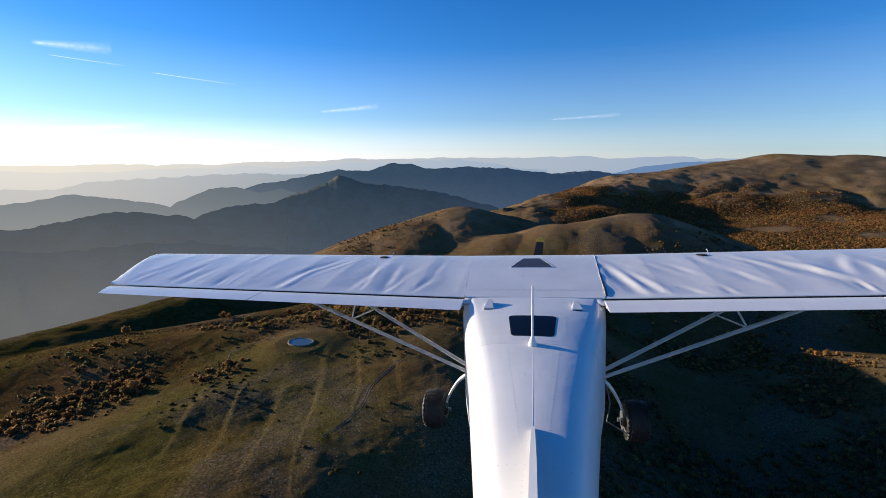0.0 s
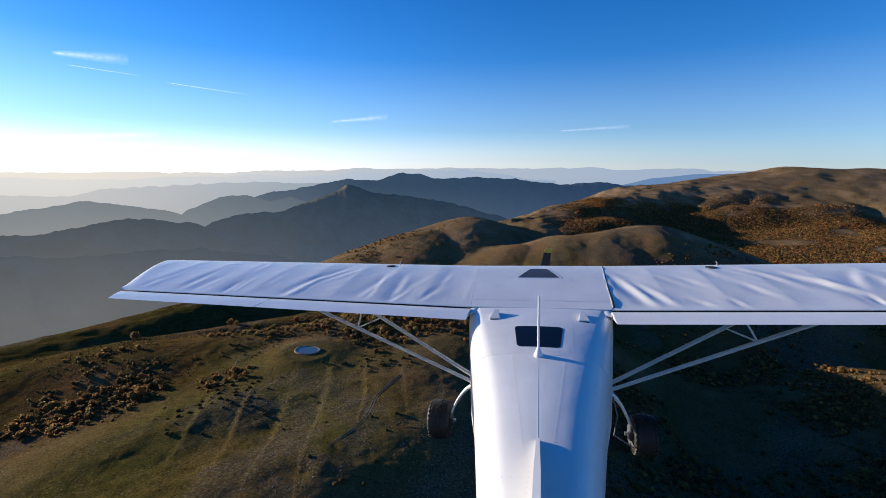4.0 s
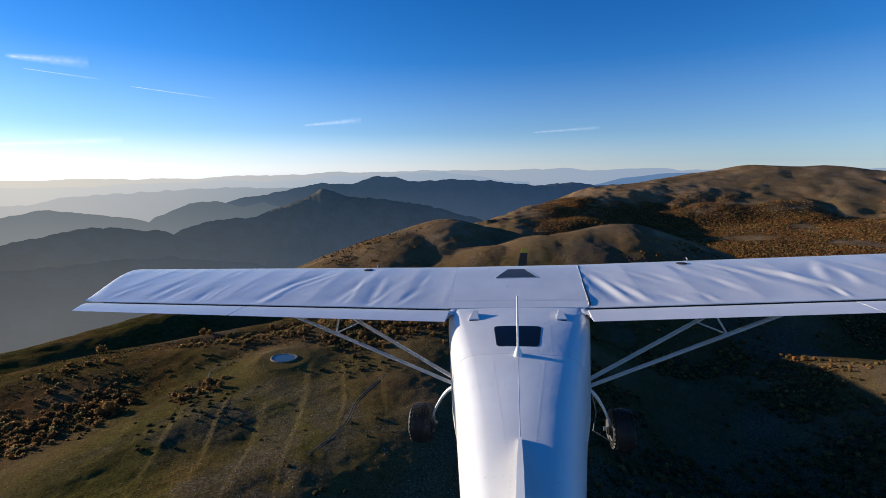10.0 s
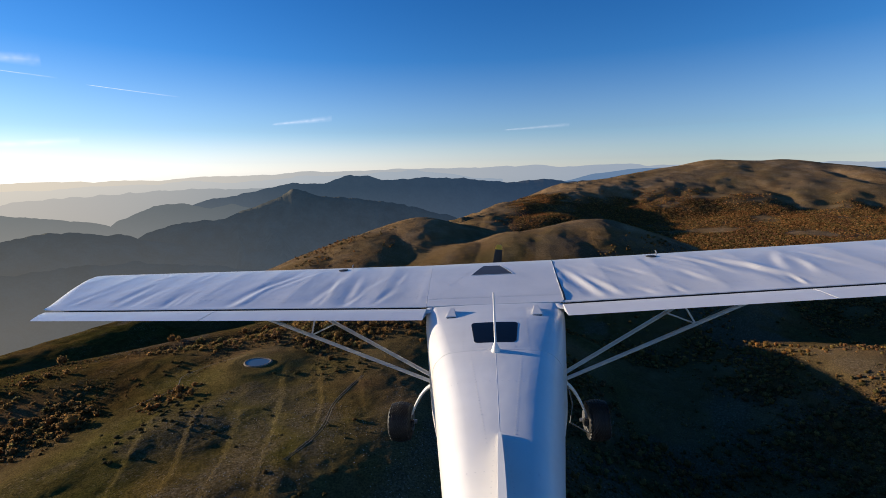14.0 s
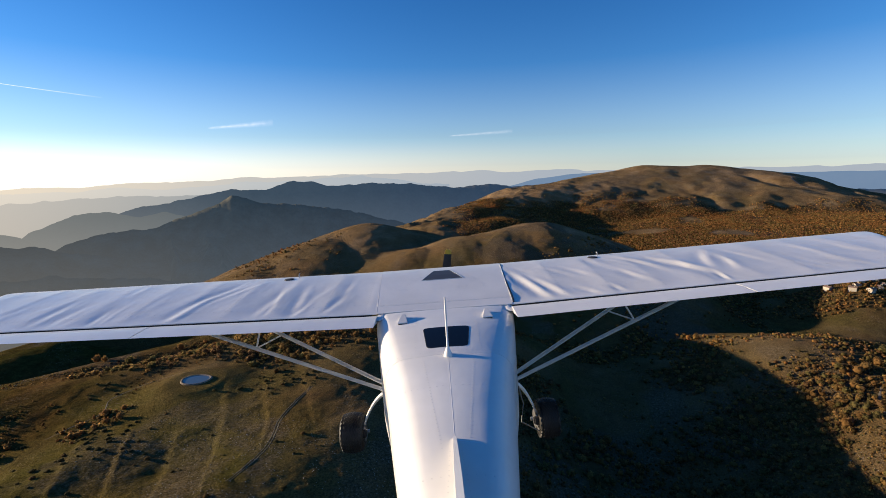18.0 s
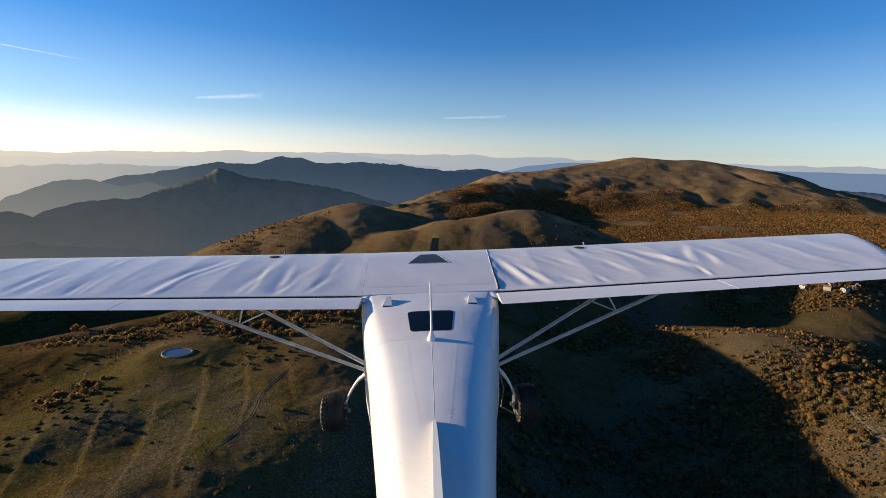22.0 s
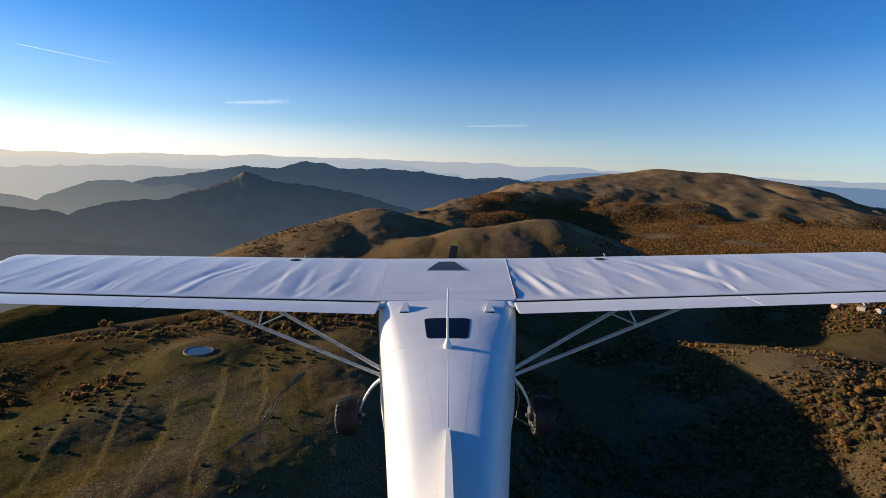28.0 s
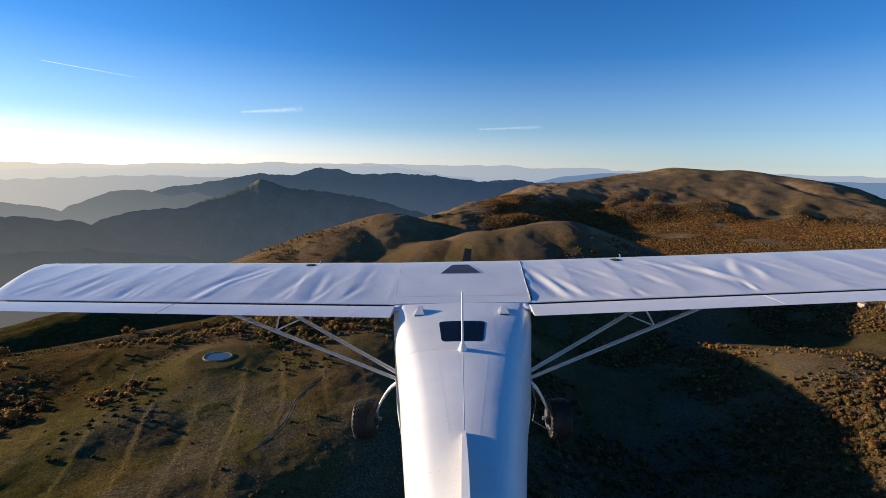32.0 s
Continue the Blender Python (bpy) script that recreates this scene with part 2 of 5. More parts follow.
def skin(x, y):
    """How far the thin skin is creased: each crease is a bent furrow, steep on one side, with a raised lip there."""
    d = 0.0
    for cx, cy, turn, half, wide, deep, side in DENT:
        if x * side <= 0:
            continue
        u, v = abs(x) - cx, y - cy
        if abs(u) > 0.7 or abs(v) > 0.7:
            continue
        a = u * math.cos(turn) + v * math.sin(turn)
        b = (-u * math.sin(turn) + v * math.cos(turn)) / wide + 0.3 * math.sin(cx * 17) * (a / half) ** 2
        b *= 1.6 if b > 0 else 1.0
        d -= deep * math.exp(-(a / half) ** 2) * (math.exp(-b * b) - 0.6 * math.exp(-(b - 1.7) ** 2))
    fade = min(1, max(0, (abs(x) - 0.6) / 0.06)) * min(1, max(0, (tip_x(y) - abs(x)) / 0.3)) * min(1, max(0, (y - 3.53) / 0.1)) * min(1, max(0, (4.68 - y) / 0.15))
    # the skin dips a little between the ribs
    d -= 0.004 * abs(math.sin((abs(x) - 0.58) / 0.42 * math.pi))
    return 0.024 * math.tanh(d / 0.024) * fade


def wing_panel(side):
    rings = []
    fine = []
    for (y0, z0), (y1, z1) in zip(UPPER, UPPER[1:]):
        k = 5 if y0 < 4.6 else 2
        fine += [(y0 + (y1 - y0) * q / k, z0 + (z1 - z0) * q / k) for q in range(k)]
    fine.append(UPPER[-1])
    count = 270
    for i in range(count + 1):
        f = i / count
        ring = []
        for n, (y, z) in enumerate(fine + LOWER):
            inner = 0.554 + 0.06 * (y - 3.53)
            x = inner + (tip_x(y) - inner) * f
            top = n < len(fine)
            z += dihedral(x, y) + (skin(side * x, y) if top else 0)
            u = min(1.0, max(0.0, (f - 0.965) / 0.035))
            z = z + (-0.912 + dihedral(x, y) - z) * 0.985 * (1 - math.sqrt(1 - u * u * 0.999))
            ring.append((side * x, y, z))
        rings.append(ring)
    wing = part("wing", loft(rings), WHITE, plane, "white wing with wrinkled riveted skin", smooth=70)
    return wing


def rivets(parent, spots, radius=0.006):
    """Low domed rivet heads at spots of (x, y, z), joined."""
    verts, faces = [], []
    for x, y, z in spots:
        b = len(verts)
        verts += [(x + radius * math.cos(k * math.pi / 3), y + radius * math.sin(k * math.pi / 3), z) for k in range(6)]
        verts.append((x, y, z + radius * 0.2))
        faces += [(b + k, b + (k + 1) % 6, b + 6) for k in range(6)]
    ob = sheet("riveting", verts, faces, RIVET, parent)
    tagged(ob, "rows of small round rivet heads", kind="stuff")
    return ob


def fuel_cap(side, wing):
    x, y = side * 1.585, 4.56
    z = wing_top(y) + dihedral(x, y)
    cap = part("fuel_cap", tube([(x, y, z - 0.012), (x, y, z + 0.002), (x, y, z + 0.005)], [0.05, 0.05, 0.04], 20), DARK, wing, "dark round fuel cap", smooth=40)
    part("vent_pipe", tube([(x + 0.08, y + 0.08, z - 0.02), (x + 0.08, y + 0.08, z + 0.03), (x + 0.08, y + 0.11, z + 0.036)], 0.005, 8), SEAM, wing, smooth=40)
    return cap


FLAP = [(3.236, -0.952), (3.3, -0.944), (3.4, -0.934), (3.485, -0.931), (3.525, -0.957), (3.54, -0.97), (3.5, -0.985), (3.35, -0.962)]


def flaperon(side):
    """Two lengths of flaperon hung under the trailing edge on brackets."""
    for a, b in ((0.546, 2.36), (2.37, 4.0)):
        rings = []
        for i in range(13):
            ring = []
            for y, z in FLAP:
                end = min(b, tip_x(y) - 0.02) if b > 3 else b
                x = a + (end - a) * i / 12
                ring.append((side * x, y, z + dihedral(x, y)))
            rings.append(ring)
        part("flaperon", loft(rings), WHITE, plane, smooth=40)
    for x in (0.95, 1.45, 1.95, 2.3, 2.75, 3.25, 3.7):
        part("flaperon_bracket", block((0.016, 0.10, 0.03), (side * x, 3.535, -0.968 + dihedral(x, 3.535)), (0, 0, 0), 0.004), WHITE, plane)
    # added black bar that stands in for the shade in the open gap
    part("gap_shade_bar", block((3.3, 0.02, 0.03), (side * 2.25, 3.575, -0.955 + dihedral(2.25, 3.575)), (0, side * -1.5, 0)), DARK, plane)


wings = {s: wing_panel(s) for s in (-1, 1)}
for s in (-1, 1):
    flaperon(s)
    fuel_cap(s, wings[s])
    spots = []
    for x in (0.66, 1.02, 1.44, 1.86, 2.28, 2.7, 3.12, 3.54, 3.9):
        for y in np.arange(3.56, 4.6, 0.045):
            spots.append((s * x, y, wing_top(y) + dihedral(x, y) + skin(s * x, y)))
    for x in np.arange(0.62, 3.95, 0.05):
        spots.append((s * x, 3.72, wing_top(3.72) + dihedral(x, 3.72) + skin(s * x, 3.72)))
    for x in np.arange(0.8, 3.9, 0.31):
        for y in (3.27, 3.3, 3.335, 3.37, 3.405, 3.44):
            spots.append((s * x, y, float(np.interp(y, [p[0] for p in FLAP[:4]], [p[1] for p in FLAP[:4]])) + dihedral(x, y) - 0.0004))
    rivets(wings[s], spots, 0.0068)

# centre section between the wings, with its smoked skylight
rings = []
for i in range(13):
    f = i / 12 * 2 - 1
    rings.append([(f * (0.552 + 0.06 * (y - 3.53)), y, z + 0.002) for y, z in UPPER + LOWER])
centre = part("wing_centre_section", loft(rings), WHITE, plane, "white riveted cabin roof between the wings", smooth=35)
for s in (-1, 1):
    line = [(s * (0.554 + 0.06 * (y - 3.53)), y, wing_top(y) + 0.002) for y, z in UPPER[:-2]]
    part("seam_strip", tube(line, 0.0014, 6, 0.4), WHITE, centre, smooth=40)
    if s > 0:
        # the fairing stands a little open towards the trailing edge
        ys = np.linspace(3.56, 4.70, 34)
        lip = [(s * (0.554 + 0.06 * (q - 3.53)) + 0.012 * smooth_step(4.1, 3.6, q), q, wing_top(q) + 0.002 + 0.004 * smooth_step(3.95, 3.6, q) + 0.002 * math.sin(q * 21)) for q in ys]
        part("fairing_gap", tube([(x + 0.004, y, z - 0.001) for x, y, z in lip], [0.003 + 0.006 * smooth_step(4.3, 3.7, q) for q in ys], 8, 0.5), DARK, centre, "dark open joint beside the fairing", smooth=50)
        part("fairing_lip", tube([(x - 0.004, y, z) for x, y, z in lip], 0.0032, 8, 0.6), WHITE, centre, "buckled white fairing lip", smooth=50)
bm = bmesh.new()
corners = [(-0.2, 4.2), (0.2, 4.2), (0.085, 4.5), (-0.085, 4.5)]
mid = [[bm.verts.new((x0 + (x1 - x0) * q, 4.2 + 0.30 * k / 4, wing_top(4.2 + 0.30 * k / 4) + 0.005)) for q in (0, 1)]
       for k in range(5) for x0, x1 in [(-0.2 + 0.115 * k / 4, 0.2 - 0.115 * k / 4)]]
for a, b in zip(mid, mid[1:]):
    bm.faces.new((a[0], a[1], b[1], b[0]))
skylight = part("skylight", bm, SMOKED, plane, "smoked trapezoid skylight")
edge_line = [(*c, wing_top(c[1]) + 0.010) for c in corners]
for a, b in zip(edge_line, edge_line[1:] + edge_line[:1]):
    ys = [(a[0] + (b[0] - a[0]) * q / 4, a[1] + (b[1] - a[1]) * q / 4) for q in range(5)]
    part("frame", tube([(x, y, wing_top(y) + 0.004) for x, y in ys], 0.0028, 6), WHITE, skylight, smooth=40)
spots = [(x, 3.98, wing_top(3.98) + 0.005) for x in np.arange(-0.4, 0.41, 0.075)]
spots += [(x, 3.955, wing_top(3.955) + 0.005) for x in np.arange(-0.4, 0.41, 0.075)]
spots += [(x, 3.68, wing_top(3.68) + 0.005) for x in np.arange(-0.53, 0.54, 0.035)]
spots += [(sx * (0.24 + (4.3 - y) * 0.42), y, wing_top(y) + 0.005) for sx in (-1, 1) for y in np.arange(4.0, 4.4, 0.04)]
rivets(centre, spots, 0.0050)
part("lap_seam", tube([(-0.55, 3.66, wing_top(3.66) + 0.002), (0.55, 3.66, wing_top(3.66) + 0.002)], 0.0016, 6, 0.6), WHITE, centre)

# crumpled fairings where the trailing edge meets the cabin
for s in (-1, 1):
    bm = bmesh.new()
    bmesh.ops.create_uvsphere(bm, u_segments=26, v_segments=16, radius=1)
    for v in bm.verts:
        k = 1 + 0.16 * noise.noise(v.co * 2.3 + Vector((s * 3.0, 0, 0))) + 0.06 * noise.noise(v.co * 6.0)
        k += 0.10 * noise.noise(v.co * 11.0)
        v.co = Vector((s * (0.512 - 0.02 * v.co.y) + v.co.x * 0.045 * k, 3.515 + v.co.y * 0.085 * k, -0.944 + 0.012 * v.co.y + v.co.z * 0.012 * k))
    part("root_fairing", bm, WHITE, plane, "crumpled white wing-root fairing", smooth=80)

# fuselage: y, half width, top, bottom, shoulder radius
STATION = [(0.25, 0.07, -1.17, -1.30, 0.05), (0.8, 0.126, -1.145, -1.36, 0.075), (1.44, 0.212, -1.115, -1.45, 0.11), (2.1, 0.316, -1.077, -1.55, 0.14),
           (2.74, 0.420, -1.037, -1.65, 0.14), (3.1, 0.492, -0.982, -1.71, 0.13), (3.4, 0.543, -0.937, -1.75, 0.11), (3.53, 0.556, -0.918, -1.77, 0.09), (4.1, 0.56, -0.95, -1.80, 0.10), (4.6, 0.56, -0.985, -1.80, 0.10)]


CROWN = 0.036


def crown(y):
    return CROWN * (1 - 0.72 * smooth_step(3.1, 3.48, y))


def station(y):
    cols = list(zip(*STATION))
    w, t, b, r = [float(np.interp(y, cols[0], c)) for c in cols[1:]]
    return w, t - 0.016, b, r


def ring_at(y, grow=0.0):
    w, t, b, r = station(y)
    w, t, b = w + grow, t + grow, b - grow
    out = []
    for n, (cx, cz, a0, rr) in enumerate(((w - r, t - r, 0, r), (-w + r, t - r, 90, r), (-w + 0.06, b + 0.06, 180, 0.06), (w - 0.06, b + 0.06, 270, 0.06))):
        out += [(cx + rr * math.cos(radians(a0 + q * 10)), y, cz + rr * math.sin(radians(a0 + q * 10))) for q in range(10)]
        if n == 0:
            out += [((w - r) * (1 - q / 4), y, t) for q in range(1, 8)]
    # the top is a little crowned
    return [(x, yy, z + crown(y) * (1 - (x / w) ** 2) * (z > t - r)) for x, yy, z in out]


def deck(x, y):
    """Height of the top skin."""
    w, t, b, r = station(y)
    over = max(0.0, abs(x) - (w - r))
    return t - (r - math.sqrt(max(0.0, r * r - over * over))) + crown(y) * (1 - (x / w) ** 2)


part("tail_cone", loft([ring_at(y) for y in np.linspace(0.25, 2.80, 26)]), WHITE, plane, "white riveted tail cone", smooth=40)
part("cabin_hood", loft([ring_at(y, 0.003) for y in np.linspace(2.74, 4.6, 20)]), WHITE, plane, "white rear cabin fairing", smooth=40)
spots = []
for y in np.arange(1.78, 2.7, 0.032):
    for s in (-1, 1):
        x = s * (0.065 + 0.11 * (y - 1.84))
        spots.append((x, y, deck(x, y) + 0.001))
for y in (1.6, 2.33):
    for x in np.arange(-station(y)[0] + 0.1, station(y)[0] - 0.09, 0.035):
        spots.append((x, y, deck(x, y) + 0.001))
for x in np.arange(-0.36, 0.37, 0.03):
    spots.append((x, 2.78, deck(x, 2.78) + 0.004))
for y in np.arange(2.8, 3.5, 0.035):
    for s in (-1, 1):
        x = s * (0.215 + 0.02 * (y - 2.8))
        spots.append((x, y, deck(x, y) + 0.004))
for x in np.arange(-0.45, 0.46, 0.04):
    spots.append((x, 3.2, deck(x, 3.2) + 0.004))
rivets(plane, spots, 0.0038)
part("top_seam", tube([(0, y, deck(0, y)) for y in np.linspace(1.8, 2.72, 12)], 0.0016, 6, 0.3), WHITE, plane, smooth=40)
for s in (-1, 1):
    line = [(s * (station(y)[0] - 0.02), y, station(y)[1] - 0.11) for y in np.linspace(1.5, 2.72, 8)]
    part("longeron_seam", tube(line, 0.005, 6), WHITE, plane, smooth=40)
    # wedge air scoop on the hood
    bm = bmesh.new()
    x, y0, y1 = s * 0.325, 3.275, 3.40
    z0, z1 = deck(x, y0) + 0.003, deck(x, y1) + 0.003
    pts = [bm.verts.new(p) for p in ((x - 0.044, y0, z0 - 0.012), (x + 0.044, y0, z0 - 0.012), (x + 0.040, y0 + 0.004, z0 + 0.010), (x - 0.040, y0 + 0.004, z0 + 0.010),
                                     (x - 0.024, y1 + 0.02, z1 - 0.012), (x + 0.024, y1 + 0.02, z1 - 0.012), (x + 0.014, y1, z1 + 0.036), (x - 0.014, y1, z1 + 0.036))]
    for f in ((0, 1, 2, 3), (4, 7, 6, 5), (0, 4, 5, 1), (1, 5, 6, 2), (2, 6, 7, 3), (3, 7, 4, 0)):
        bm.faces.new([pts[i] for i in f])
    bmesh.ops.bevel(bm, geom=bm.edges[:], offset=0.003, segments=2, affect="EDGES")
    scoop = part("air_scoop", bm, WHITE, plane, "white wedge air scoop")
    part("mouth", block((0.066, 0.005, 0.008), (x, y0 - 0.001, z0 + 0.001), (0, 0, 0)), DARK, scoop)


# rear window
def rounded(points, r, steps=5):
    out = []
    n = len(points)
    for i, p in enumerate(points):
        p = Vector(p)
        a, b = (Vector(points[i - 1]) - p).normalized(), (Vector(points[(i + 1) % n]) - p).normalized()
        s, e = p + a * r, p + b * r
        out += [(1 - q / steps) ** 2 * s + 2 * (q / steps) * (1 - q / steps) * p + (q / steps) ** 2 * e for q in range(steps + 1)]
    return out


outline = rounded([(-0.168, 3.135), (0.168, 3.135), (0.137, 2.835), (-0.137, 2.835)], 0.035)
outline = [p.lerp(q, k / 8) for p, q in zip(outline, outline[1:] + outline[:1]) for k in range(8 if (p - q).length > 0.05 else 1)]
bm = bmesh.new()
hub = Vector((0, 2.985, 0))
rings = [[bm.verts.new((*(hub + (p.to_3d() - hub) * g).xy, deck(*(hub + (p.to_3d() - hub) * g).xy) + 0.0042)) for p in outline] for g in (1.0, 0.8, 0.55, 0.3)]
for outer, inner in zip(rings, rings[1:]):
    for i in range(len(outline)):
        j = (i + 1) % len(outline)
        bm.faces.new((outer[i], outer[j], inner[j], inner[i]))
bm.faces.new(rings[-1])
bmesh.ops.recalc_face_normals(bm, faces=bm.faces)
rear = part("rear_window", bm, GLASS, plane, "dark tinted rear window with rounded corners")
path = [(p.x, p.y, deck(p.x, p.y) + 0.0028) for p in outline]
part("frame", tube(path + path[:2], 0.0018, 6), DARK, rear, smooth=50)

# whip aerial
za = deck(0, 2.75)
aerial = part("aerial", tube([(0, 2.72, za + 0.02), (0.002, 2.735, za + 0.2), (0.004, 2.75, za + 0.372)], [0.0075, 0.007, 0.0055], 10), WHITE, plane, "white whip aerial", smooth=40)
part("base", tube([(0, 2.72, za - 0.005), (0, 2.72, za + 0.012), (0, 2.722, za + 0.05)], [0.029, 0.026, 0.011], 16), WHITE, aerial, smooth=40)

# dorsal fin that runs up to the camera mount
bm = loft([[(-0.05 * g - 0.002, y, zb), (-0.006, y, zb + 0.012 * g + 0.0), (-0.006 - 0.006 * g, y, zr), (0.006 + 0.006 * g, y, zr), (0.006, y, zb + 0.012 * g), (0.05 * g + 0.002, y, zb)]
           for y, g in ((1.84, 0.05), (1.7, 0.5), (1.4, 1.0), (1.1, 1.0), (0.8, 1.0), (0.5, 0.8))
           for zb in [deck(0, y) - 0.022] for zr in [deck(0, y) + 0.40 * (1.84 - y) * 0.92 + 0.012]])
fin = part("dorsal_fin", bm, WHITE, plane, "white dorsal fin with riveted flanges", smooth=30)
rivets(fin, [(s * (0.022 + 0.02 * min(1, (1.8 - y) / 0.3)), y, deck(0, y) + 0.002) for s in (-1, 1) for y in np.arange(1.0, 1.76, 0.03)], 0.004)

# wing struts, jury struts and undercarriage
for s in (-1, 1):
    foot = Vector((s * 0.60, 3.89, -1.72))
    rear_top, front_top = Vector((s * 2.27, 3.72, -0.935)), Vector((s * 2.31, 4.5, -0.955))
    part("wing_strut", tube([foot + Vector((0, -0.03, 0)), rear_top], 0.026, 12, 0.55), WHITE, plane, "white streamlined wing strut", smooth=50)
    part("wing_strut", tube([foot + Vector((0, 0.05, 0.02)), front_top], 0.026, 12, 0.55), WHITE, plane, "white streamlined wing strut", smooth=50)
    p = foot.lerp(rear_top, 0.64)
    q = foot.lerp(front_top, 0.60)
    part("jury_strut", tube([p, Vector((p.x - s * (0.16 if s > 0 else 0.09), 3.76, -0.94))], 0.008, 8), WHITE, plane, smooth=50)
    part("jury_strut", tube([p, q], 0.008, 8), WHITE, plane, smooth=50)
    part("strut_fitting", block((0.09, 0.16, 0.08), foot - Vector((s * 0.03, 0, 0.01)), (0, s * -25, 0), 0.015), WHITE, plane)
    # bowed spring leg
    leg = [foot + Vector((s * k * (0.245 if s < 0 else 0.2), -0.02 + 0.03 * k, -0.04 - 0.10 * k - 0.26 * k ** 2.0)) for k in [q / 8 for q in range(9)]]
    part("gear_leg", tube([foot + Vector((s * -0.06, -0.02, -0.03))] + leg, [0.032] * 3 + [0.029, 0.026, 0.023, 0.021, 0.02, 0.02, 0.02], 12, 0.6), WHITE, plane, "white bowed spring gear leg", smooth=50)
    hub_at = leg[-1] + Vector((s * 0.02, 0, -0.01))
    wheel = new("wheel")
    wheel.parent = plane
    wheel.location = hub_at
    prof = [(0.075, 0.085), (0.10, 0.115), (0.135, 0.118), (0.165, 0.10), (0.182, 0.065), (0.188, 0.0)]
    prof = [(r * 0.93, h * (0.9 if s < 0 else 0.78)) for r, h in prof]
    prof = prof + [(r, -h) for r, h in prof[-2::-1]]
    rings = [[(s * h + s * 0.06, r * math.cos(k), r * math.sin(k)) for k in [2 * math.pi * q / 36 for q in range(36)]] for r, h in prof]
    tyre = part("tyre", loft(rings, caps=False), RUBBER, wheel, "fat black tundra tyre with ribbed tread", smooth=60)
    # wavy ribs that run round the tread
    for off in (-0.078, -0.056, -0.034, -0.0115, 0.0115, 0.034, 0.056, 0.078):
        rr = 0.1755 - 0.75 * abs(off) ** 1.5
        rings = []
        for q in range(96):
            k = 2 * math.pi * q / 96
            w = off + (0.0045 if q % 4 < 2 else -0.0045)
            rings.append([(s * 0.06 + w + dx, (rr + dr) * math.cos(k), (rr + dr) * math.sin(k)) for dx, dr in ((-0.0085, -0.01), (-0.0065, 0.0065), (0.0065, 0.0065), (0.0085, -0.01))])
        part("tread_rib", loft(rings + rings[:1], caps=False), RUBBER, tyre, smooth=40)
    rim = [[(s * h + s * 0.06, r * math.cos(k), r * math.sin(k)) for k in [2 * math.pi * q / 24 for q in range(24)]]
           for r, h in ((0.02, 0.075), (0.055, 0.07), (0.075, 0.09), (0.078, -0.09), (0.055, -0.07), (0.02, -0.08))]
    part("rim", loft(rim), ALLOY, wheel, "cast alloy rim", smooth=40)
    part("brake_disc", tube([(-s * 0.045, 0, 0), (-s * 0.055, 0, 0)], 0.085, 24), ALLOY, wheel, smooth=40)
    part("brake_caliper", block((0.05, 0.05, 0.07), (-s * 0.05, -0.07, 0.02), (0, 0, 0), 0.01), DARK, wheel)
    part("axle", tube([(-s * 0.09, 0, 0), (s * 0.15, 0, 0)], 0.018, 12), ALLOY, wheel, smooth=40)
    if s > 0:
        part("brake_hose", tube([foot + Vector((0.02, -0.05, -0.05)), foot + Vector((0.05, -0.1, -0.2)), foot + Vector((0.02, -0.12, -0.36)), foot + Vector((0.18, -0.12, -0.46)), hub_at + Vector((-0.06, -0.06, 0.0))], 0.006, 6), HOSE, plane, smooth=60)

# cowling and propeller ahead of the cabin
def nose(y, w, t, b):
    return [(w * math.copysign(abs(math.cos(k)) ** 0.6, math.cos(k)), y, (t + b) / 2 + (t - b) / 2 * math.copysign(abs(math.sin(k)) ** 0.6, math.sin(k)))
            for k in [2 * math.pi * q / 28 for q in range(28)]]


part("windscreen", loft([nose(4.6, 0.54, -1.0, -1.5), nose(4.85, 0.53, -1.08, -1.5), nose(5.15, 0.5, -1.28, -1.5)]), GLASS, plane, "dark raked windscreen", smooth=50)
part("cowling", loft([nose(4.6, 0.55, -1.28, -1.8), nose(5.2, 0.52, -1.27, -1.78), nose(5.7, 0.42, -1.30, -1.72), nose(6.0, 0.28, -1.36, -1.66), nose(6.08, 0.16, -1.42, -1.6)]), WHITE, plane, "white engine cowling", smooth=50)
propeller = new("propeller")
propeller.parent = plane
propeller.location = (0, 6.16, -1.52)
part("spinner", tube([(0, -0.06, 0), (0, 0.02, 0), (0, 0.12, 0), (0, 0.2, 0)], [0.12, 0.12, 0.08, 0.01], 20), WHITE, propeller, smooth=50)
for n in range(3):
    turn = Matrix.Rotation(radians(n * 120 + 9), 4, "Y")
    rings = [[turn @ Vector((wd * math.cos(k) * math.cos(tw), wd * math.cos(k) * math.sin(tw) + 0.01 * math.sin(k), r)) for k in [2 * math.pi * q / 12 for q in range(12)]]
             for r, wd, tw in ((0.09, 0.035, 1.1), (0.25, 0.07, 0.8), (0.45, 0.075, 0.6), (0.64, 0.06, 0.45), (0.70, 0.055, 0.42))]
    blade = part("blade", loft(rings), BLADE, propeller, "black blade with a yellow tip", smooth=50)
    rings = [[turn @ Vector((wd * math.cos(k) * math.cos(tw), wd * math.cos(k) * math.sin(tw) + 0.01 * math.sin(k), r)) for k in [2 * math.pi * q / 12 for q in range(12)]]
             for r, wd, tw in ((0.70, 0.0555, 0.42), (0.745, 0.05, 0.4), (0.765, 0.025, 0.4))]
    part("tip", loft(rings), YELLOW, blade, smooth=50)


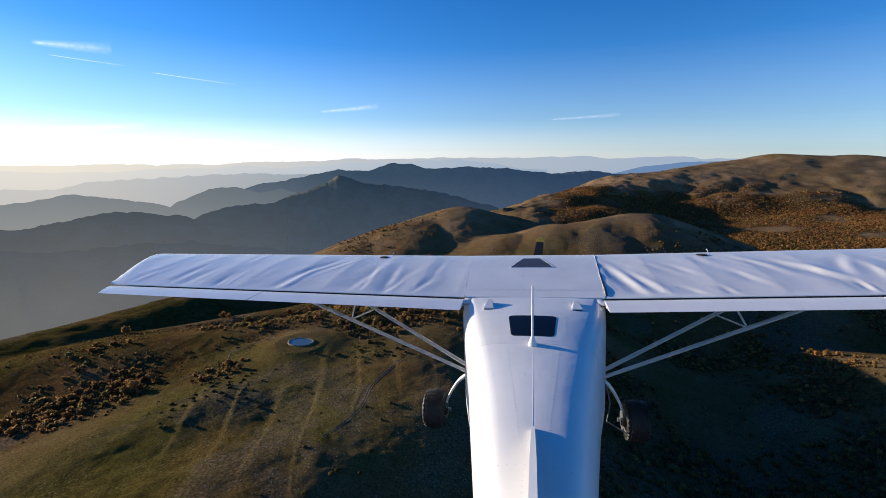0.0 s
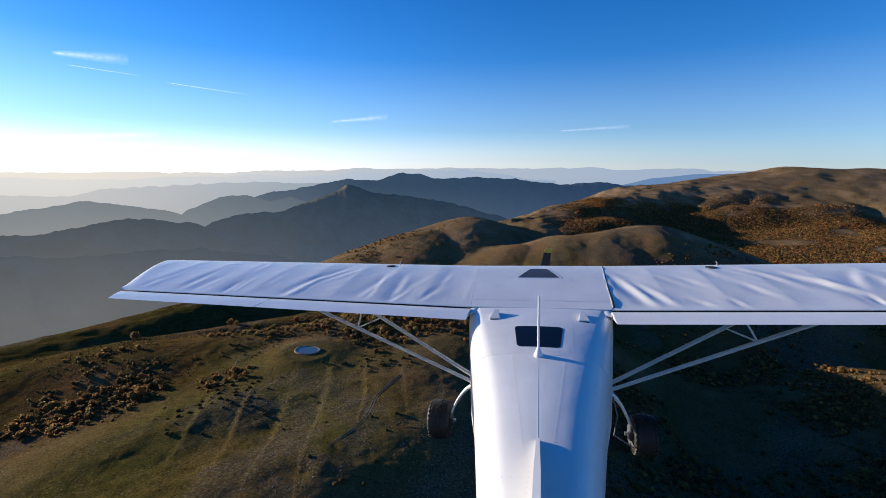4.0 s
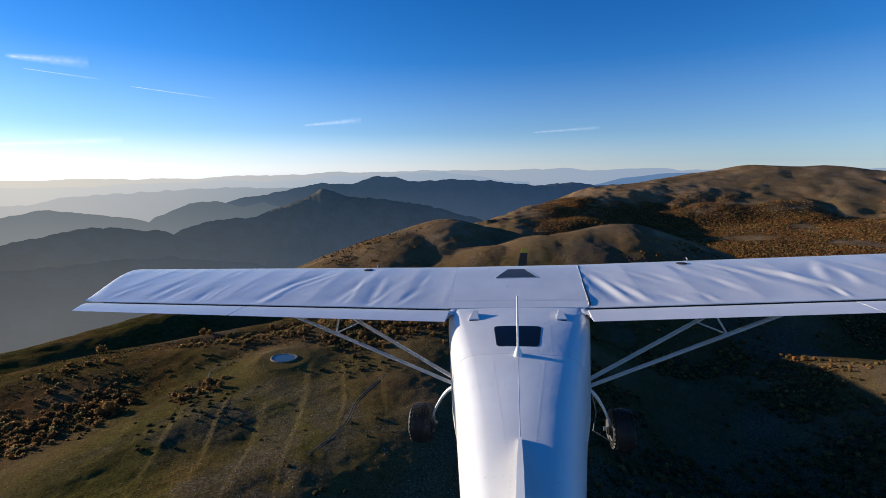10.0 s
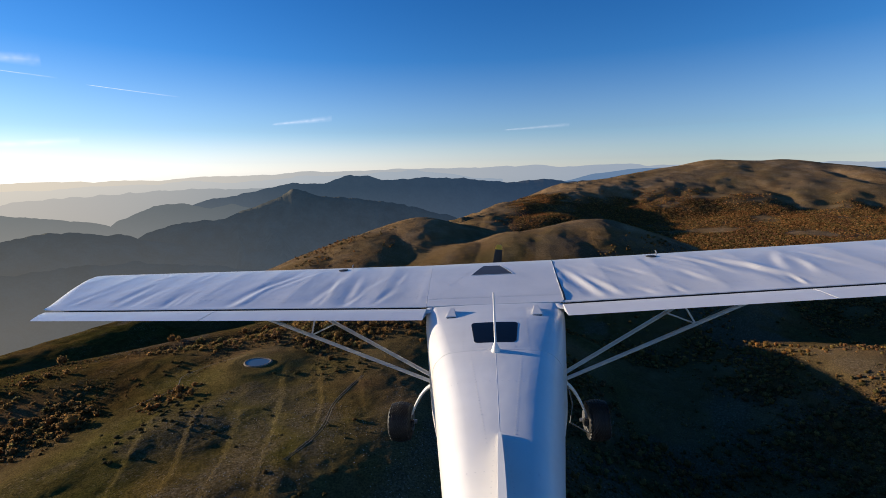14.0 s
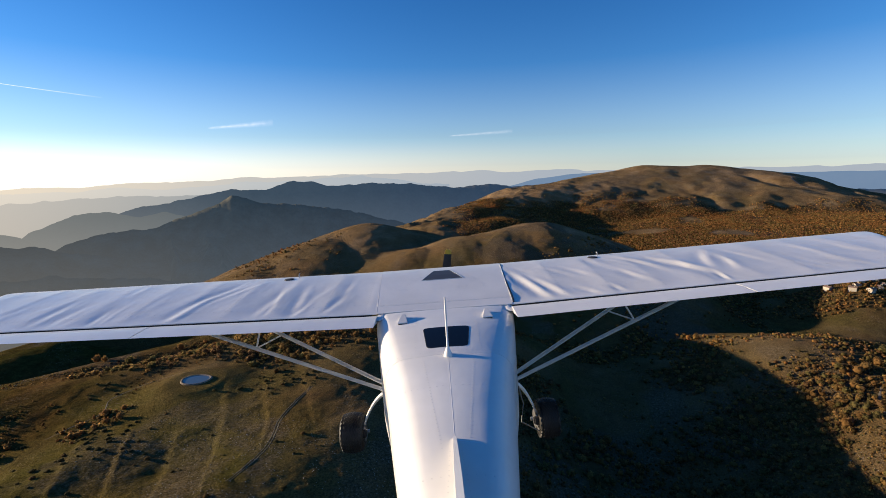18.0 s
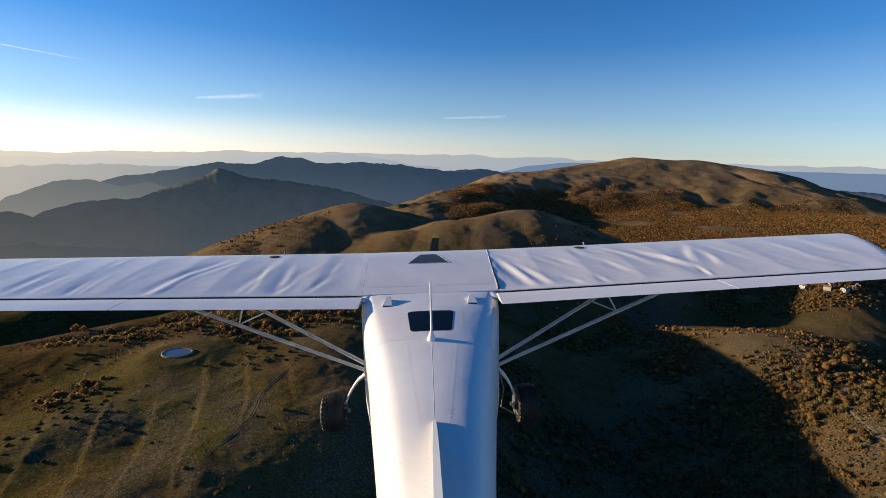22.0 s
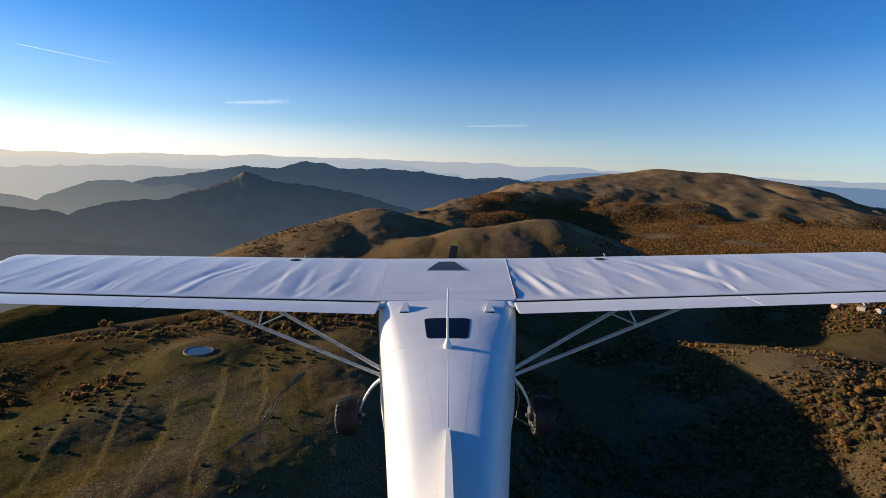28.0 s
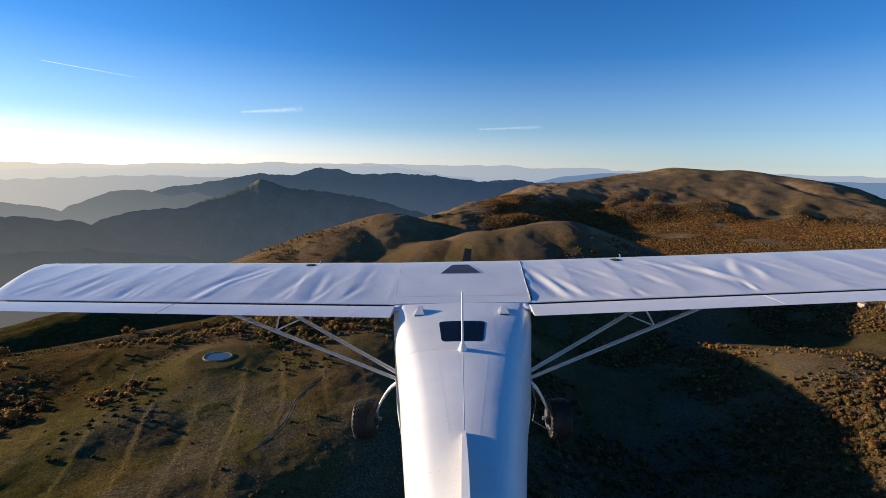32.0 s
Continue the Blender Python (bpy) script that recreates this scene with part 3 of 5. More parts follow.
# =====================================================================
# the land: x east of the nose line, y ahead, z up; about 130 m below the aeroplane
# =====================================================================
def value_noise(x, y, seed):
    def lattice(i, j):
        h = (i * 374761393 + j * 668265263 + seed * 974634777) & 0x7FFFFFFF
        h = ((h ^ (h >> 13)) * 1274126177) & 0x7FFFFFFF
        return ((h ^ (h >> 16)) & 0xFFFF) / 65535.0
    xi, yi = np.floor(x).astype(np.int64), np.floor(y).astype(np.int64)
    u, v = x - xi, y - yi
    u, v = u * u * u * (u * (u * 6 - 15) + 10), v * v * v * (v * (v * 6 - 15) + 10)
    a, b, c, d = lattice(xi, yi), lattice(xi + 1, yi), lattice(xi, yi + 1), lattice(xi + 1, yi + 1)
    return (a + (b - a) * u) * (1 - v) + (c + (d - c) * u) * v - 0.5


def fbm(x, y, size, seed, octaves=4, gain=0.5):
    total, amp, f = 0, 1.0, 1.0 / size
    for o in range(octaves):
        ca, sa = math.cos(0.6 * o + seed), math.sin(0.6 * o + seed)
        total = total + amp * value_noise((x * ca - y * sa) * f, (x * sa + y * ca) * f, seed + o)
        amp, f = amp * gain, f * 2.03
    return total


def hump(x, y, cx, cy, sx, sy, turn=0.0):
    c, s = math.cos(radians(turn)), math.sin(radians(turn))
    u, v = (x - cx) * c + (y - cy) * s, -(x - cx) * s + (y - cy) * c
    return np.exp(-(u / sx) ** 2 - (v / sy) ** 2)


POND = (-182.0, 316.0)


def from_eye(bearing, rise, away):
    """A place in the land by its bearing and rise in degrees, and its distance, from the flight line."""
    b = radians(bearing)
    return (away * math.sin(b), away * math.cos(b), EYE_Z + away * math.tan(radians(rise)))


def backbone(x, y, line, slope, rounding, back=None):
    """Height of a ridge whose crest follows the line and whose flanks fall off evenly; back is the slope of the far side."""
    z = np.full(np.shape(x), -1e4)
    for (x0, y0, z0), (x1, y1, z1) in zip(line, line[1:]):
        dx, dy = x1 - x0, y1 - y0
        t = np.clip(((x - x0) * dx + (y - y0) * dy) / (dx * dx + dy * dy), 0, 1)
        d = np.hypot(x - x0 - t * dx, y - y0 - t * dy)
        k = slope
        if back is not None:
            k = np.where(np.hypot(x, y) > np.hypot(x0 + t * dx, y0 + t * dy), back, slope * np.interp(np.arctan2(x, np.maximum(y, 1)), [-0.15, 0.14, 0.42], [3.0, 1.9, 1.0]))
        z = np.maximum(z, z0 + (z1 - z0) * t - k * (np.sqrt(d * d + rounding * rounding) - rounding))
    return z


def melt(a, b, k):
    """The higher of two heights, with a soft join."""
    m = np.maximum(a, b)
    return m + k * np.log1p(np.exp(-np.abs(a - b) / k))


MOUNTAIN = [from_eye(*p) for p in ((1, -5.7, 1350), (6.5, -4.1, 1560), (13, -2.1, 1850), (21, -0.5, 2150), (26, 0.45, 2300), (32, 0.3, 2360), (36, -0.2, 2340), (39.5, -1.4, 2260), (43, -3.6, 2100), (47, -6.2, 1900), (54, -9, 1700))]
SPURS = [[from_eye(*p) for p in line] for line in (
    ((25.5, 0.3, 2280), (26, -1.1, 2060), (21.5, -2.8, 1820), (16.5, -6.6, 1500)),
    ((31.5, 0.1, 2360), (32, -1.7, 2040), (30.5, -4.4, 1780), (28, -7.0, 1500)),
    ((36, -0.3, 2340), (36.6, -2.0, 2040), (36.1, -4.7, 1740), (34, -7.0, 1480)),
    ((13, -2.2, 1840), (11.5, -4.2, 1600), (8, -6.2, 1380)))]
NEAR_HILL = [from_eye(*p) for p in ((-26, -13.5, 800), (-19, -10.2, 850), (-13, -7.7, 900), (-8, -6.2, 950), (-4.5, -7.0, 985), (0, -8.2, 1030), (6, -9.2, 1080))]
BOWL_RIM = [from_eye(*p) for p in ((-1, -9.6, 770), (5, -8.0, 790), (9, -7.2, 810), (13, -6.3, 850), (17, -7.5, 880), (22, -9.4, 900))]
KNOLL = [from_eye(*p) for p in ((2, -7.6, 1230), (6, -6.3, 1290), (9, -6.0, 1330), (12, -7.2, 1350))]
LEFT_BACK = [from_eye(*p) for p in ((-62, -17.0, 600), (-52, -17.0, 640), (-42, -15.6, 700), (-36, -15.8, 740), (-30, -16.6, 760))]


def land(x, y):
    x, y = np.asarray(x, float), np.asarray(y, float)
    r = np.hypot(x, y)
    bearing = np.degrees(np.arctan2(x, np.maximum(y, 1)))
    z = 14 * fbm(x, y, 420, 3, 4) * smooth_step(0, 200, r) + 1.5 * fbm(x, y, 110, 11, 3)
    # a long back under the flight line: pasture falls gently to the left, a steep side valley to the right with a bank beyond
    spine = 25 + 0.06 * (y - 250) + 25 * fbm(y, y * 0 + 7.0, 170, 5, 3)
    z = z - 44 * smooth_step(-10, -420, x - spine) - 70 * np.exp(-((x - spine - 110 - 0.12 * (y - 200)) / (101 + 0.10 * y)) ** 2) * smooth_step(860, 480, y)
    z = z - 24 * smooth_step(-150, 15, x - spine - 0.25 * (y - 220)) * smooth_step(430, 300, y)
    z = z - 14 * smooth_step(60, 220, x - spine) * smooth_step(800, 500, y)
    # folds of the pasture
    z = z + 13 * hump(x, y, -330, 330, 150, 70, 35) - 20 * hump(x, y, -250, 420, 120, 35, 35) + 9 * hump(x, y, -222, 200, 80, 40, 48) - 4 * hump(x, y, -150, 232, 90, 36, 40) + 10 * hump(x, y, -120, 480, 150, 80, -10)
    # low grass banks of old terraces
    lane = (0.94 * x + 0.34 * y + 16 * fbm(x, y, 110, 17, 2)) / 27.0
    step = lane - np.floor(lane)
    some = smooth_step(-0.08, 0.12, fbm(lane.round() * 40.0, 0.9 * y - 0.35 * x, 75, 18, 2))
    z = z + 1.5 * (smooth_step(0.40, 0.47, step) - step) * some * hump(x, y, -185, 250, 95, 85)
    # beyond the back the land drops into wide valleys, deepest to the left
    z = z - 75 * smooth_step(480, 760, r) * smooth_step(-34, -10, bearing) - 150 * smooth_step(470, 900, r) * smooth_step(-8, -34, bearing)
    z = z - 330 * smooth_step(980, 1700, r) * smooth_step(9, -6, bearing)
    # the wooded apron at the mountain's foot leans towards the sun
    z = z + 0.075 * np.clip(x - 260, 0, 800) * smooth_step(880, 1080, r) * smooth_step(4, 12, bearing)
    # low rise that carries the hamlet
    z = z + 48 * hump(x, y, 622, 606, 130, 90, 40)
    # bald round hills ahead, just over the wing
    z = melt(z, backbone(x, y, NEAR_HILL, 0.42, 70) + 5 * fbm(x, y, 120, 19, 4), 7)
    z = melt(z, backbone(x, y, BOWL_RIM, 0.40, 45) + 5 * fbm(x, y, 110, 29, 4), 6)
    z = melt(z, backbone(x, y, KNOLL, 0.36, 60) + 9 * fbm(x, y, 110, 39, 4), 6)
    z = melt(z, backbone(x, y, LEFT_BACK, 0.40, 60) + 7 * fbm(x, y, 120, 49, 4), 6)
    # broad bald mountain with spurs and shaded ravines
    wx, wy = x + 90 * fbm(x, y, 420, 71, 3), y + 90 * fbm(x, y, 420, 73, 3)
    big = backbone(wx, wy, MOUNTAIN, 0.36, 150, 0.5)
    for n, spur in enumerate(SPURS):
        big = melt(big, backbone(wx, wy, spur, 0.40, 40), 6)
    gully = np.abs(fbm(wx, wy, 330, 31, 5, 0.52))
    down = smooth_step(20, 120, EYE_Z + 30 - big)
    big = big + 46 * (np.minimum(gully, 0.3) - 0.14) * down + 6 * fbm(x, y, 110, 33, 5)
    z = melt(z, big, 10)
    z = z + 0.8 * fbm(x, y, 14, 51, 3) - 560 * smooth_step(2650, 3200, r)
    # level bed of the pond
    k = hump(x, y, *POND, 30, 30)
    return z * (1 - np.clip(k * 1.6, 0, 1)) - 20.0 * np.clip(k * 1.6, 0, 1)


def wooded(x, y):
    """How thickly trees stand, 0 to 1."""
    r = np.hypot(x, y)
    bearing = np.degrees(np.arctan2(x, np.maximum(y, 1)))
    z = land(x, y)
    n = fbm(x, y, 160, 41, 4)
    w = smooth_step(0.05, 0.22, n + 0.2 * hump(x, y, 190, 330, 70, 170) - 0.17 - 0.16 * smooth_step(40, -60, x)) * smooth_step(760, 600, r)
    # ochre woods on the mountain's lower slopes, thinning upwards
    low = smooth_step(22, -4, z + 46 * fbm(x, y, 210, 53, 4)) * smooth_step(900, 1020, r) * smooth_step(2100, 1700, r) * smooth_step(1, 7, bearing)
    w = np.maximum(w, low * smooth_step(-0.5, -0.1, fbm(x, y, 90, 43, 4)))
    w = np.maximum(w, 0.45 * smooth_step(0.12, 0.3, fbm(x, y, 130, 57, 4)) * smooth_step(1000, 1200, r) * smooth_step(70, 10, z) * smooth_step(2, 8, bearing))
    w = np.maximum(w, 0.9 * smooth_step(-0.2, 0.1, fbm(x, y, 60, 59, 3)) * hump(x, y, 190, 1290, 190, 90))
    # scrub on the hills just ahead
    w = np.maximum(w, 0.30 * smooth_step(0.0, 0.25, fbm(x, y, 70, 55, 4)) * hump(x, y, -290, 820, 120, 130))
    w = np.maximum(w, hump(x, y, 290, 330, 110, 34, 8) * 1.3)
    w = np.maximum(w, hump(x, y, 380, 300, 150, 130) * smooth_step(-0.12, 0.1, fbm(x, y, 60, 45, 3)) * 0.9)
    w = np.maximum(w, np.maximum(hump(x, y, -215, 398, 125, 40, -8) * 2.3, 0.6 * hump(x, y, -345, 290, 40, 90, 25)) * (0.75 + 1.3 * fbm(x, y, 50, 77, 3)))
    w = w * smooth_step(0.0, 0.3, np.hypot(x - POND[0], y - POND[1]) / 60 - 0.5)
    w = np.maximum(w, smooth_step(-0.25, 0.0, fbm(x, y, 110, 47, 4)) * np.minimum(1, 1.5 * hump(x, y, 620, 700, 300, 200, 20)))
    clear = np.maximum(hump(x, y, -110, 210, 190, 130), hump(x, y, 130, 230, 110, 90))
    return np.clip(w * (1 - 0.9 * clear), 0, 1)


def ground_material():
    m = material("autumn_pasture", (0.1, 0.08, 0.03), 0.95)
    co = m.node_tree.nodes.new("ShaderNodeTexCoord").outputs["Object"]
    grass = ramp(m, noise_of(m, 0.011, 6, 0.6, co), (0.30, (0.100, 0.057, 0.020)), (0.42, (0.083, 0.054, 0.016)), (0.58, (0.058, 0.051, 0.0125)))
    fine = ramp(m, noise_of(m, 0.12, 8, 0.75, co), (0.28, (0.4, 0.38, 0.35)), (0.5, (1, 1, 1)), (0.72, (1.7, 1.62, 1.5)))
    mult = m.node_tree.nodes.new("ShaderNodeMix")
    mult.data_type, mult.blend_type = "RGBA", "MULTIPLY"
    mult.inputs[0].default_value = 1
    link(m, grass, mult.inputs[6])
    link(m, fine, mult.inputs[7])
    tuft = ramp(m, noise_of(m, 0.9, 5, 0.7, co), (0.34, (0.42, 0.42, 0.42)), (0.5, (0.95, 0.95, 0.95)), (0.66, (1.5, 1.42, 1.3)))
    cover = node(m, "ShaderNodeVertexColor")
    cover.layer_name = "cover"
    split = m.node_tree.nodes.new("ShaderNodeSeparateColor")
    link(m, cover.outputs[0], split.inputs[0])
    floor_ = ramp(m, noise_of(m, 0.25, 5, 0.7, co), (0.35, (0.058, 0.040, 0.017)), (0.6, (0.12, 0.075, 0.027)))
    stone = ramp(m, noise_of(m, 0.6, 6, 0.7, co), (0.45, (0.07, 0.052, 0.03)), (0.66, (0.2, 0.17, 0.13)))
    bald = ramp(m, noise_of(m, 0.02, 8, 0.7, co), (0.3, (0.145, 0.092, 0.043)), (0.5, (0.215, 0.142, 0.070)), (0.7, (0.31, 0.222, 0.128)))
    col = mixed(m, split.outputs[1], mult.outputs[2], bald)
    col = mixed(m, cover.outputs[1], col, ramp(m, noise_of(m, 0.12, 6, 0.7, co), (0.3, (0.078, 0.067, 0.014)), (0.7, (0.142, 0.122, 0.028))))
    col = mixed(m, split.outputs[0], col, floor_)
    col = mixed(m, split.outputs[2], col, stone)
    # bleached tussocks and bits of limestone in patches
    patch = ramp(m, noise_of(m, 0.028, 4, 0.6, co), (0.46, (0, 0, 0)), (0.64, (1, 1, 1)))
    fleck = ramp(m, noise_of(m, 0.75, 3, 0.55, co), (0.56, (0, 0, 0)), (0.68, (0.75, 0.75, 0.75)))
    both = m.node_tree.nodes.new("ShaderNodeMath")
    both.operation = "MULTIPLY"
    link(m, patch, both.inputs[0])
    link(m, fleck, both.inputs[1])
    col = mixed(m, both.outputs[0], col, (0.24, 0.19, 0.115))
    worn = m.node_tree.nodes.new("ShaderNodeMix")
    worn.data_type, worn.blend_type = "RGBA", "MULTIPLY"
    worn.inputs[0].default_value = 0.85
    link(m, col, worn.inputs[6])
    link(m, tuft, worn.inputs[7])
    link(m, worn.outputs[2], base(m)["Base Color"])
    base(m)["Specular IOR Level"].default_value = 0.0
    bump(m, noise_of(m, 0.55, 8, 0.78, co), 1.0, 1.8)
    return m


# one sheet of ground out to the horizon, finer towards the nose
angles = np.concatenate([np.linspace(-74, 74, 500), np.linspace(76, 284, 86)])
radii = np.concatenate([[0.0], [5.0, 10.0, 16.0, 22.0, 28.0, 34.0], np.geomspace(40, 118, 36), np.geomspace(120, 520, 400), np.geomspace(523, 2690, 400), np.geomspace(2700, 4900, 40)])
AA, RR = np.meshgrid(np.radians(angles), radii)
GX, GY = RR * np.sin(AA), RR * np.cos(AA)
GZ = land(GX, GY)
na, nr = len(angles), len(radii)
idx = np.arange(nr * na).reshape(nr, na)
q = np.stack([idx[:-1, :], np.roll(idx[:-1, :], -1, 1), np.roll(idx[1:, :], -1, 1), idx[1:, :]], -1).reshape(-1, 4)[:, ::-1]
ground = sheet("ground", np.stack([GX, GY, GZ], -1).reshape(-1, 3).tolist(), q.tolist(), ground_material())
tagged(ground, "olive and brown autumn pasture over rolling hills", "ground", kind="structure")
cover = ground.data.color_attributes.new("cover", "FLOAT_COLOR", "POINT")
stones = smooth_step(0.25, 0.5, fbm(GX, GY, 120, 61, 5, 0.65)) * 0.6
bare = np.clip(smooth_step(560, 900, GY) * (0.75 + 0.5 * fbm(GX, GY, 300, 93, 3)) + 0.5 * hump(GX, GY, 300, 330, 220, 220) + 0.35 * smooth_step(0.1, 0.4, fbm(GX, GY, 230, 91, 4)), 0, 1)
meadow = np.clip(np.maximum(hump(GX, GY, -225, 290, 40, 46, 20), 0.75 * hump(GX, GY, -165, 230, 130, 90, 35)) + 0.4 * fbm(GX, GY, 60, 65, 4) - 0.12, 0, 1)
rgba = np.stack([wooded(GX, GY), bare, np.maximum(stones * (RR < 1500), smooth_step(0.3, 0.5, fbm(GX, GY, 200, 63, 5, 0.65)) * 0.5), meadow], -1)
cover.data.foreach_set("color", rgba.reshape(-1).astype(np.float32))


def on_land(x, y):
    return float(land(x, y))


# ---- distance: ridges of mountains in the haze ----
HAZE_LIGHT = 0.345


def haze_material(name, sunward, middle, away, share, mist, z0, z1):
    """A far slope as if seen through much air: dark wood, and the air's glow painted over it as emission, paler towards
    the sun and in the valleys.
    """
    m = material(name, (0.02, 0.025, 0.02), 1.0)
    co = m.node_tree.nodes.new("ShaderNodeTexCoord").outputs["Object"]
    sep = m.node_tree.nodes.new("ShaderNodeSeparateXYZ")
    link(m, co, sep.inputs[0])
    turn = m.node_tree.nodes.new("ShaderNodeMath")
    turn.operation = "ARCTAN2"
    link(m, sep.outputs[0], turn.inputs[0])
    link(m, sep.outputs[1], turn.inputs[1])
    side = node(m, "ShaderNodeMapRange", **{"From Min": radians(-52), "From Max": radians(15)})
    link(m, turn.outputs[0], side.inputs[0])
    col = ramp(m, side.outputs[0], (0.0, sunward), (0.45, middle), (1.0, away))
    # valley mist is painted into the glow colour and fades out with height
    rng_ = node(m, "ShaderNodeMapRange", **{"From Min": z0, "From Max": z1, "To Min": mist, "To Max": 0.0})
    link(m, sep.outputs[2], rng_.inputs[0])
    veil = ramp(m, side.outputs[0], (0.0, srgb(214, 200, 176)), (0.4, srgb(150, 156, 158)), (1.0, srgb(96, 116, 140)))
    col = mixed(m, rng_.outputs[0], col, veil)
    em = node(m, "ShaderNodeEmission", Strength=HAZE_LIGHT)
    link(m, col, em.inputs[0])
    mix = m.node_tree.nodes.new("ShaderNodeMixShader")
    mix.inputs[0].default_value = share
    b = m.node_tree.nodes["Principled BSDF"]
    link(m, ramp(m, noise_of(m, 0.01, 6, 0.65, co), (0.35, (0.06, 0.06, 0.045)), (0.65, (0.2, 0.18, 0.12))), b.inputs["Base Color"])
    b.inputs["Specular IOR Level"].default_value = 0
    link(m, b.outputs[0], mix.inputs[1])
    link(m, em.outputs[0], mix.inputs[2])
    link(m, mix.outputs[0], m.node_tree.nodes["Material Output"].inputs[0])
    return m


def ridge(name, label, dist, crest, mat, seed, foot=-580.0, depth=1350.0, rough=0.25, step=0.2, cut=300.0):
    """A mountain range along a curve of bearings: crest gives degrees above the horizon for each bearing."""
    knots = np.array([c[0] for c in crest], float)
    az = np.arange(knots[0], knots[-1] + 0.01, step)
    el = np.interp(az, knots, [c[1] for c in crest])
    soft = np.convolve(np.pad(el, 8, mode="edge"), np.hanning(9) / np.hanning(9).sum(), "same")[8:-8]
    el = soft + rough * (fbm(az * 10.0, az * 0 + seed * 7.0, 34, seed, 5, 0.5) + 0.22 * fbm(az * 10.0, az * 0 + seed * 3.0, 7, seed + 1, 4, 0.6))
    top = EYE_Z + dist * np.tan(np.radians(el))
    rows = 40
    V = []
    A = np.radians(az)
    for j in range(-2, rows + 1):
        f = j / rows
        d = dist - depth * f
        x, y = d * np.sin(A), d * np.cos(A)
        # spurs and gullies that run down from the crest
        u = A * dist + 150 * fbm(A * dist, np.full_like(A, d), 600, seed + 3, 3)
        spur = np.abs(fbm(u, np.full_like(A, d * 0.22), 620, seed + 5, 5, 0.5)) * 2
        k = max(f, 0.0)
        z = top + (foot - top) * (k ** 0.85) - cut * np.minimum(spur, 0.9) * smooth_step(0.0, 0.3, k) * (1 - 0.5 * k)
        if j < 0:
            z = top + 80 * j
        V.append(np.stack([x, y, z], -1))
    V = np.stack(V)
    n = len(az)
    ids = np.arange(V.shape[0] * n).reshape(-1, n)
    F = np.stack([ids[:-1, :-1], ids[:-1, 1:], ids[1:, 1:], ids[1:, :-1]], -1).reshape(-1, 4)
    ob = sheet(name, V.reshape(-1, 3).tolist(), F.tolist(), mat)
    return tagged(ob, label, "mountains", kind="structure")


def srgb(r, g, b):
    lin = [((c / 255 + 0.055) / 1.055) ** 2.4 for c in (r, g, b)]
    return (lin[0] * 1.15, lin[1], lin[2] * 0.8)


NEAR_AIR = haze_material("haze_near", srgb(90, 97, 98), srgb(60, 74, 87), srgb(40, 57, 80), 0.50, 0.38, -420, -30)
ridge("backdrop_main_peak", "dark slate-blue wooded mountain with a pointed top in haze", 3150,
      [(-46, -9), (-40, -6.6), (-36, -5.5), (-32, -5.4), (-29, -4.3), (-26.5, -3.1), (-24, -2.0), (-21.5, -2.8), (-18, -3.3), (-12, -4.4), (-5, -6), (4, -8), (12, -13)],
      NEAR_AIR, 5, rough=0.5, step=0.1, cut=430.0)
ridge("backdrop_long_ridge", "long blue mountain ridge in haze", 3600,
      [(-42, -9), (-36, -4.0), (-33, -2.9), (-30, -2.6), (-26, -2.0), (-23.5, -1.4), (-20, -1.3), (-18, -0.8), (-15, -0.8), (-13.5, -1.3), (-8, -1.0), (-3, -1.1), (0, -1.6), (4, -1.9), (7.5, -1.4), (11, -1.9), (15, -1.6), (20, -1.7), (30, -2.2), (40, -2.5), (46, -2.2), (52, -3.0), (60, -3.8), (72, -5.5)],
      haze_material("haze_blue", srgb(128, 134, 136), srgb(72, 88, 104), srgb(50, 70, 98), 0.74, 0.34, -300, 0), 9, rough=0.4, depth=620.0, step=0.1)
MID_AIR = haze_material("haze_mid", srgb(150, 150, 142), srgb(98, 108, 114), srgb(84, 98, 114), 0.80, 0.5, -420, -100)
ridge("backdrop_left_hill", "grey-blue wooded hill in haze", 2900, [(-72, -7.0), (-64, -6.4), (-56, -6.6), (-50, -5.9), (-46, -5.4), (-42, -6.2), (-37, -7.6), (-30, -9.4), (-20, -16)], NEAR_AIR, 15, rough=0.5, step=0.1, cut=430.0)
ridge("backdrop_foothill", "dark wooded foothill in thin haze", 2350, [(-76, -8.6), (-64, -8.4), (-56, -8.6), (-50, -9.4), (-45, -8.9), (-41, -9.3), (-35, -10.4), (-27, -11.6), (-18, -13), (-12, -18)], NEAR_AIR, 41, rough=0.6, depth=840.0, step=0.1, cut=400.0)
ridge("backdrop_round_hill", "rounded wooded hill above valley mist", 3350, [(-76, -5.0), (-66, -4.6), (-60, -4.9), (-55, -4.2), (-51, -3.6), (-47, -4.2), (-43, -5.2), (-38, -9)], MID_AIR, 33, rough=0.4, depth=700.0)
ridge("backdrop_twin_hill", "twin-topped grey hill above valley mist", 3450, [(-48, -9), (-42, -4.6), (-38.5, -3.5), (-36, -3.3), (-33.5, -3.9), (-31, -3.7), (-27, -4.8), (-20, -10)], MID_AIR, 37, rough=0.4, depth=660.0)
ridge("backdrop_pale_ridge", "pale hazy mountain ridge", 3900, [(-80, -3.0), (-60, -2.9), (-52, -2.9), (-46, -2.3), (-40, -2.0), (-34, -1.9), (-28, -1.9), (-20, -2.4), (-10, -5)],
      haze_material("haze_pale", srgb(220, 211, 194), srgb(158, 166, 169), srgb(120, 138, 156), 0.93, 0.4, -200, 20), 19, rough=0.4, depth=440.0)
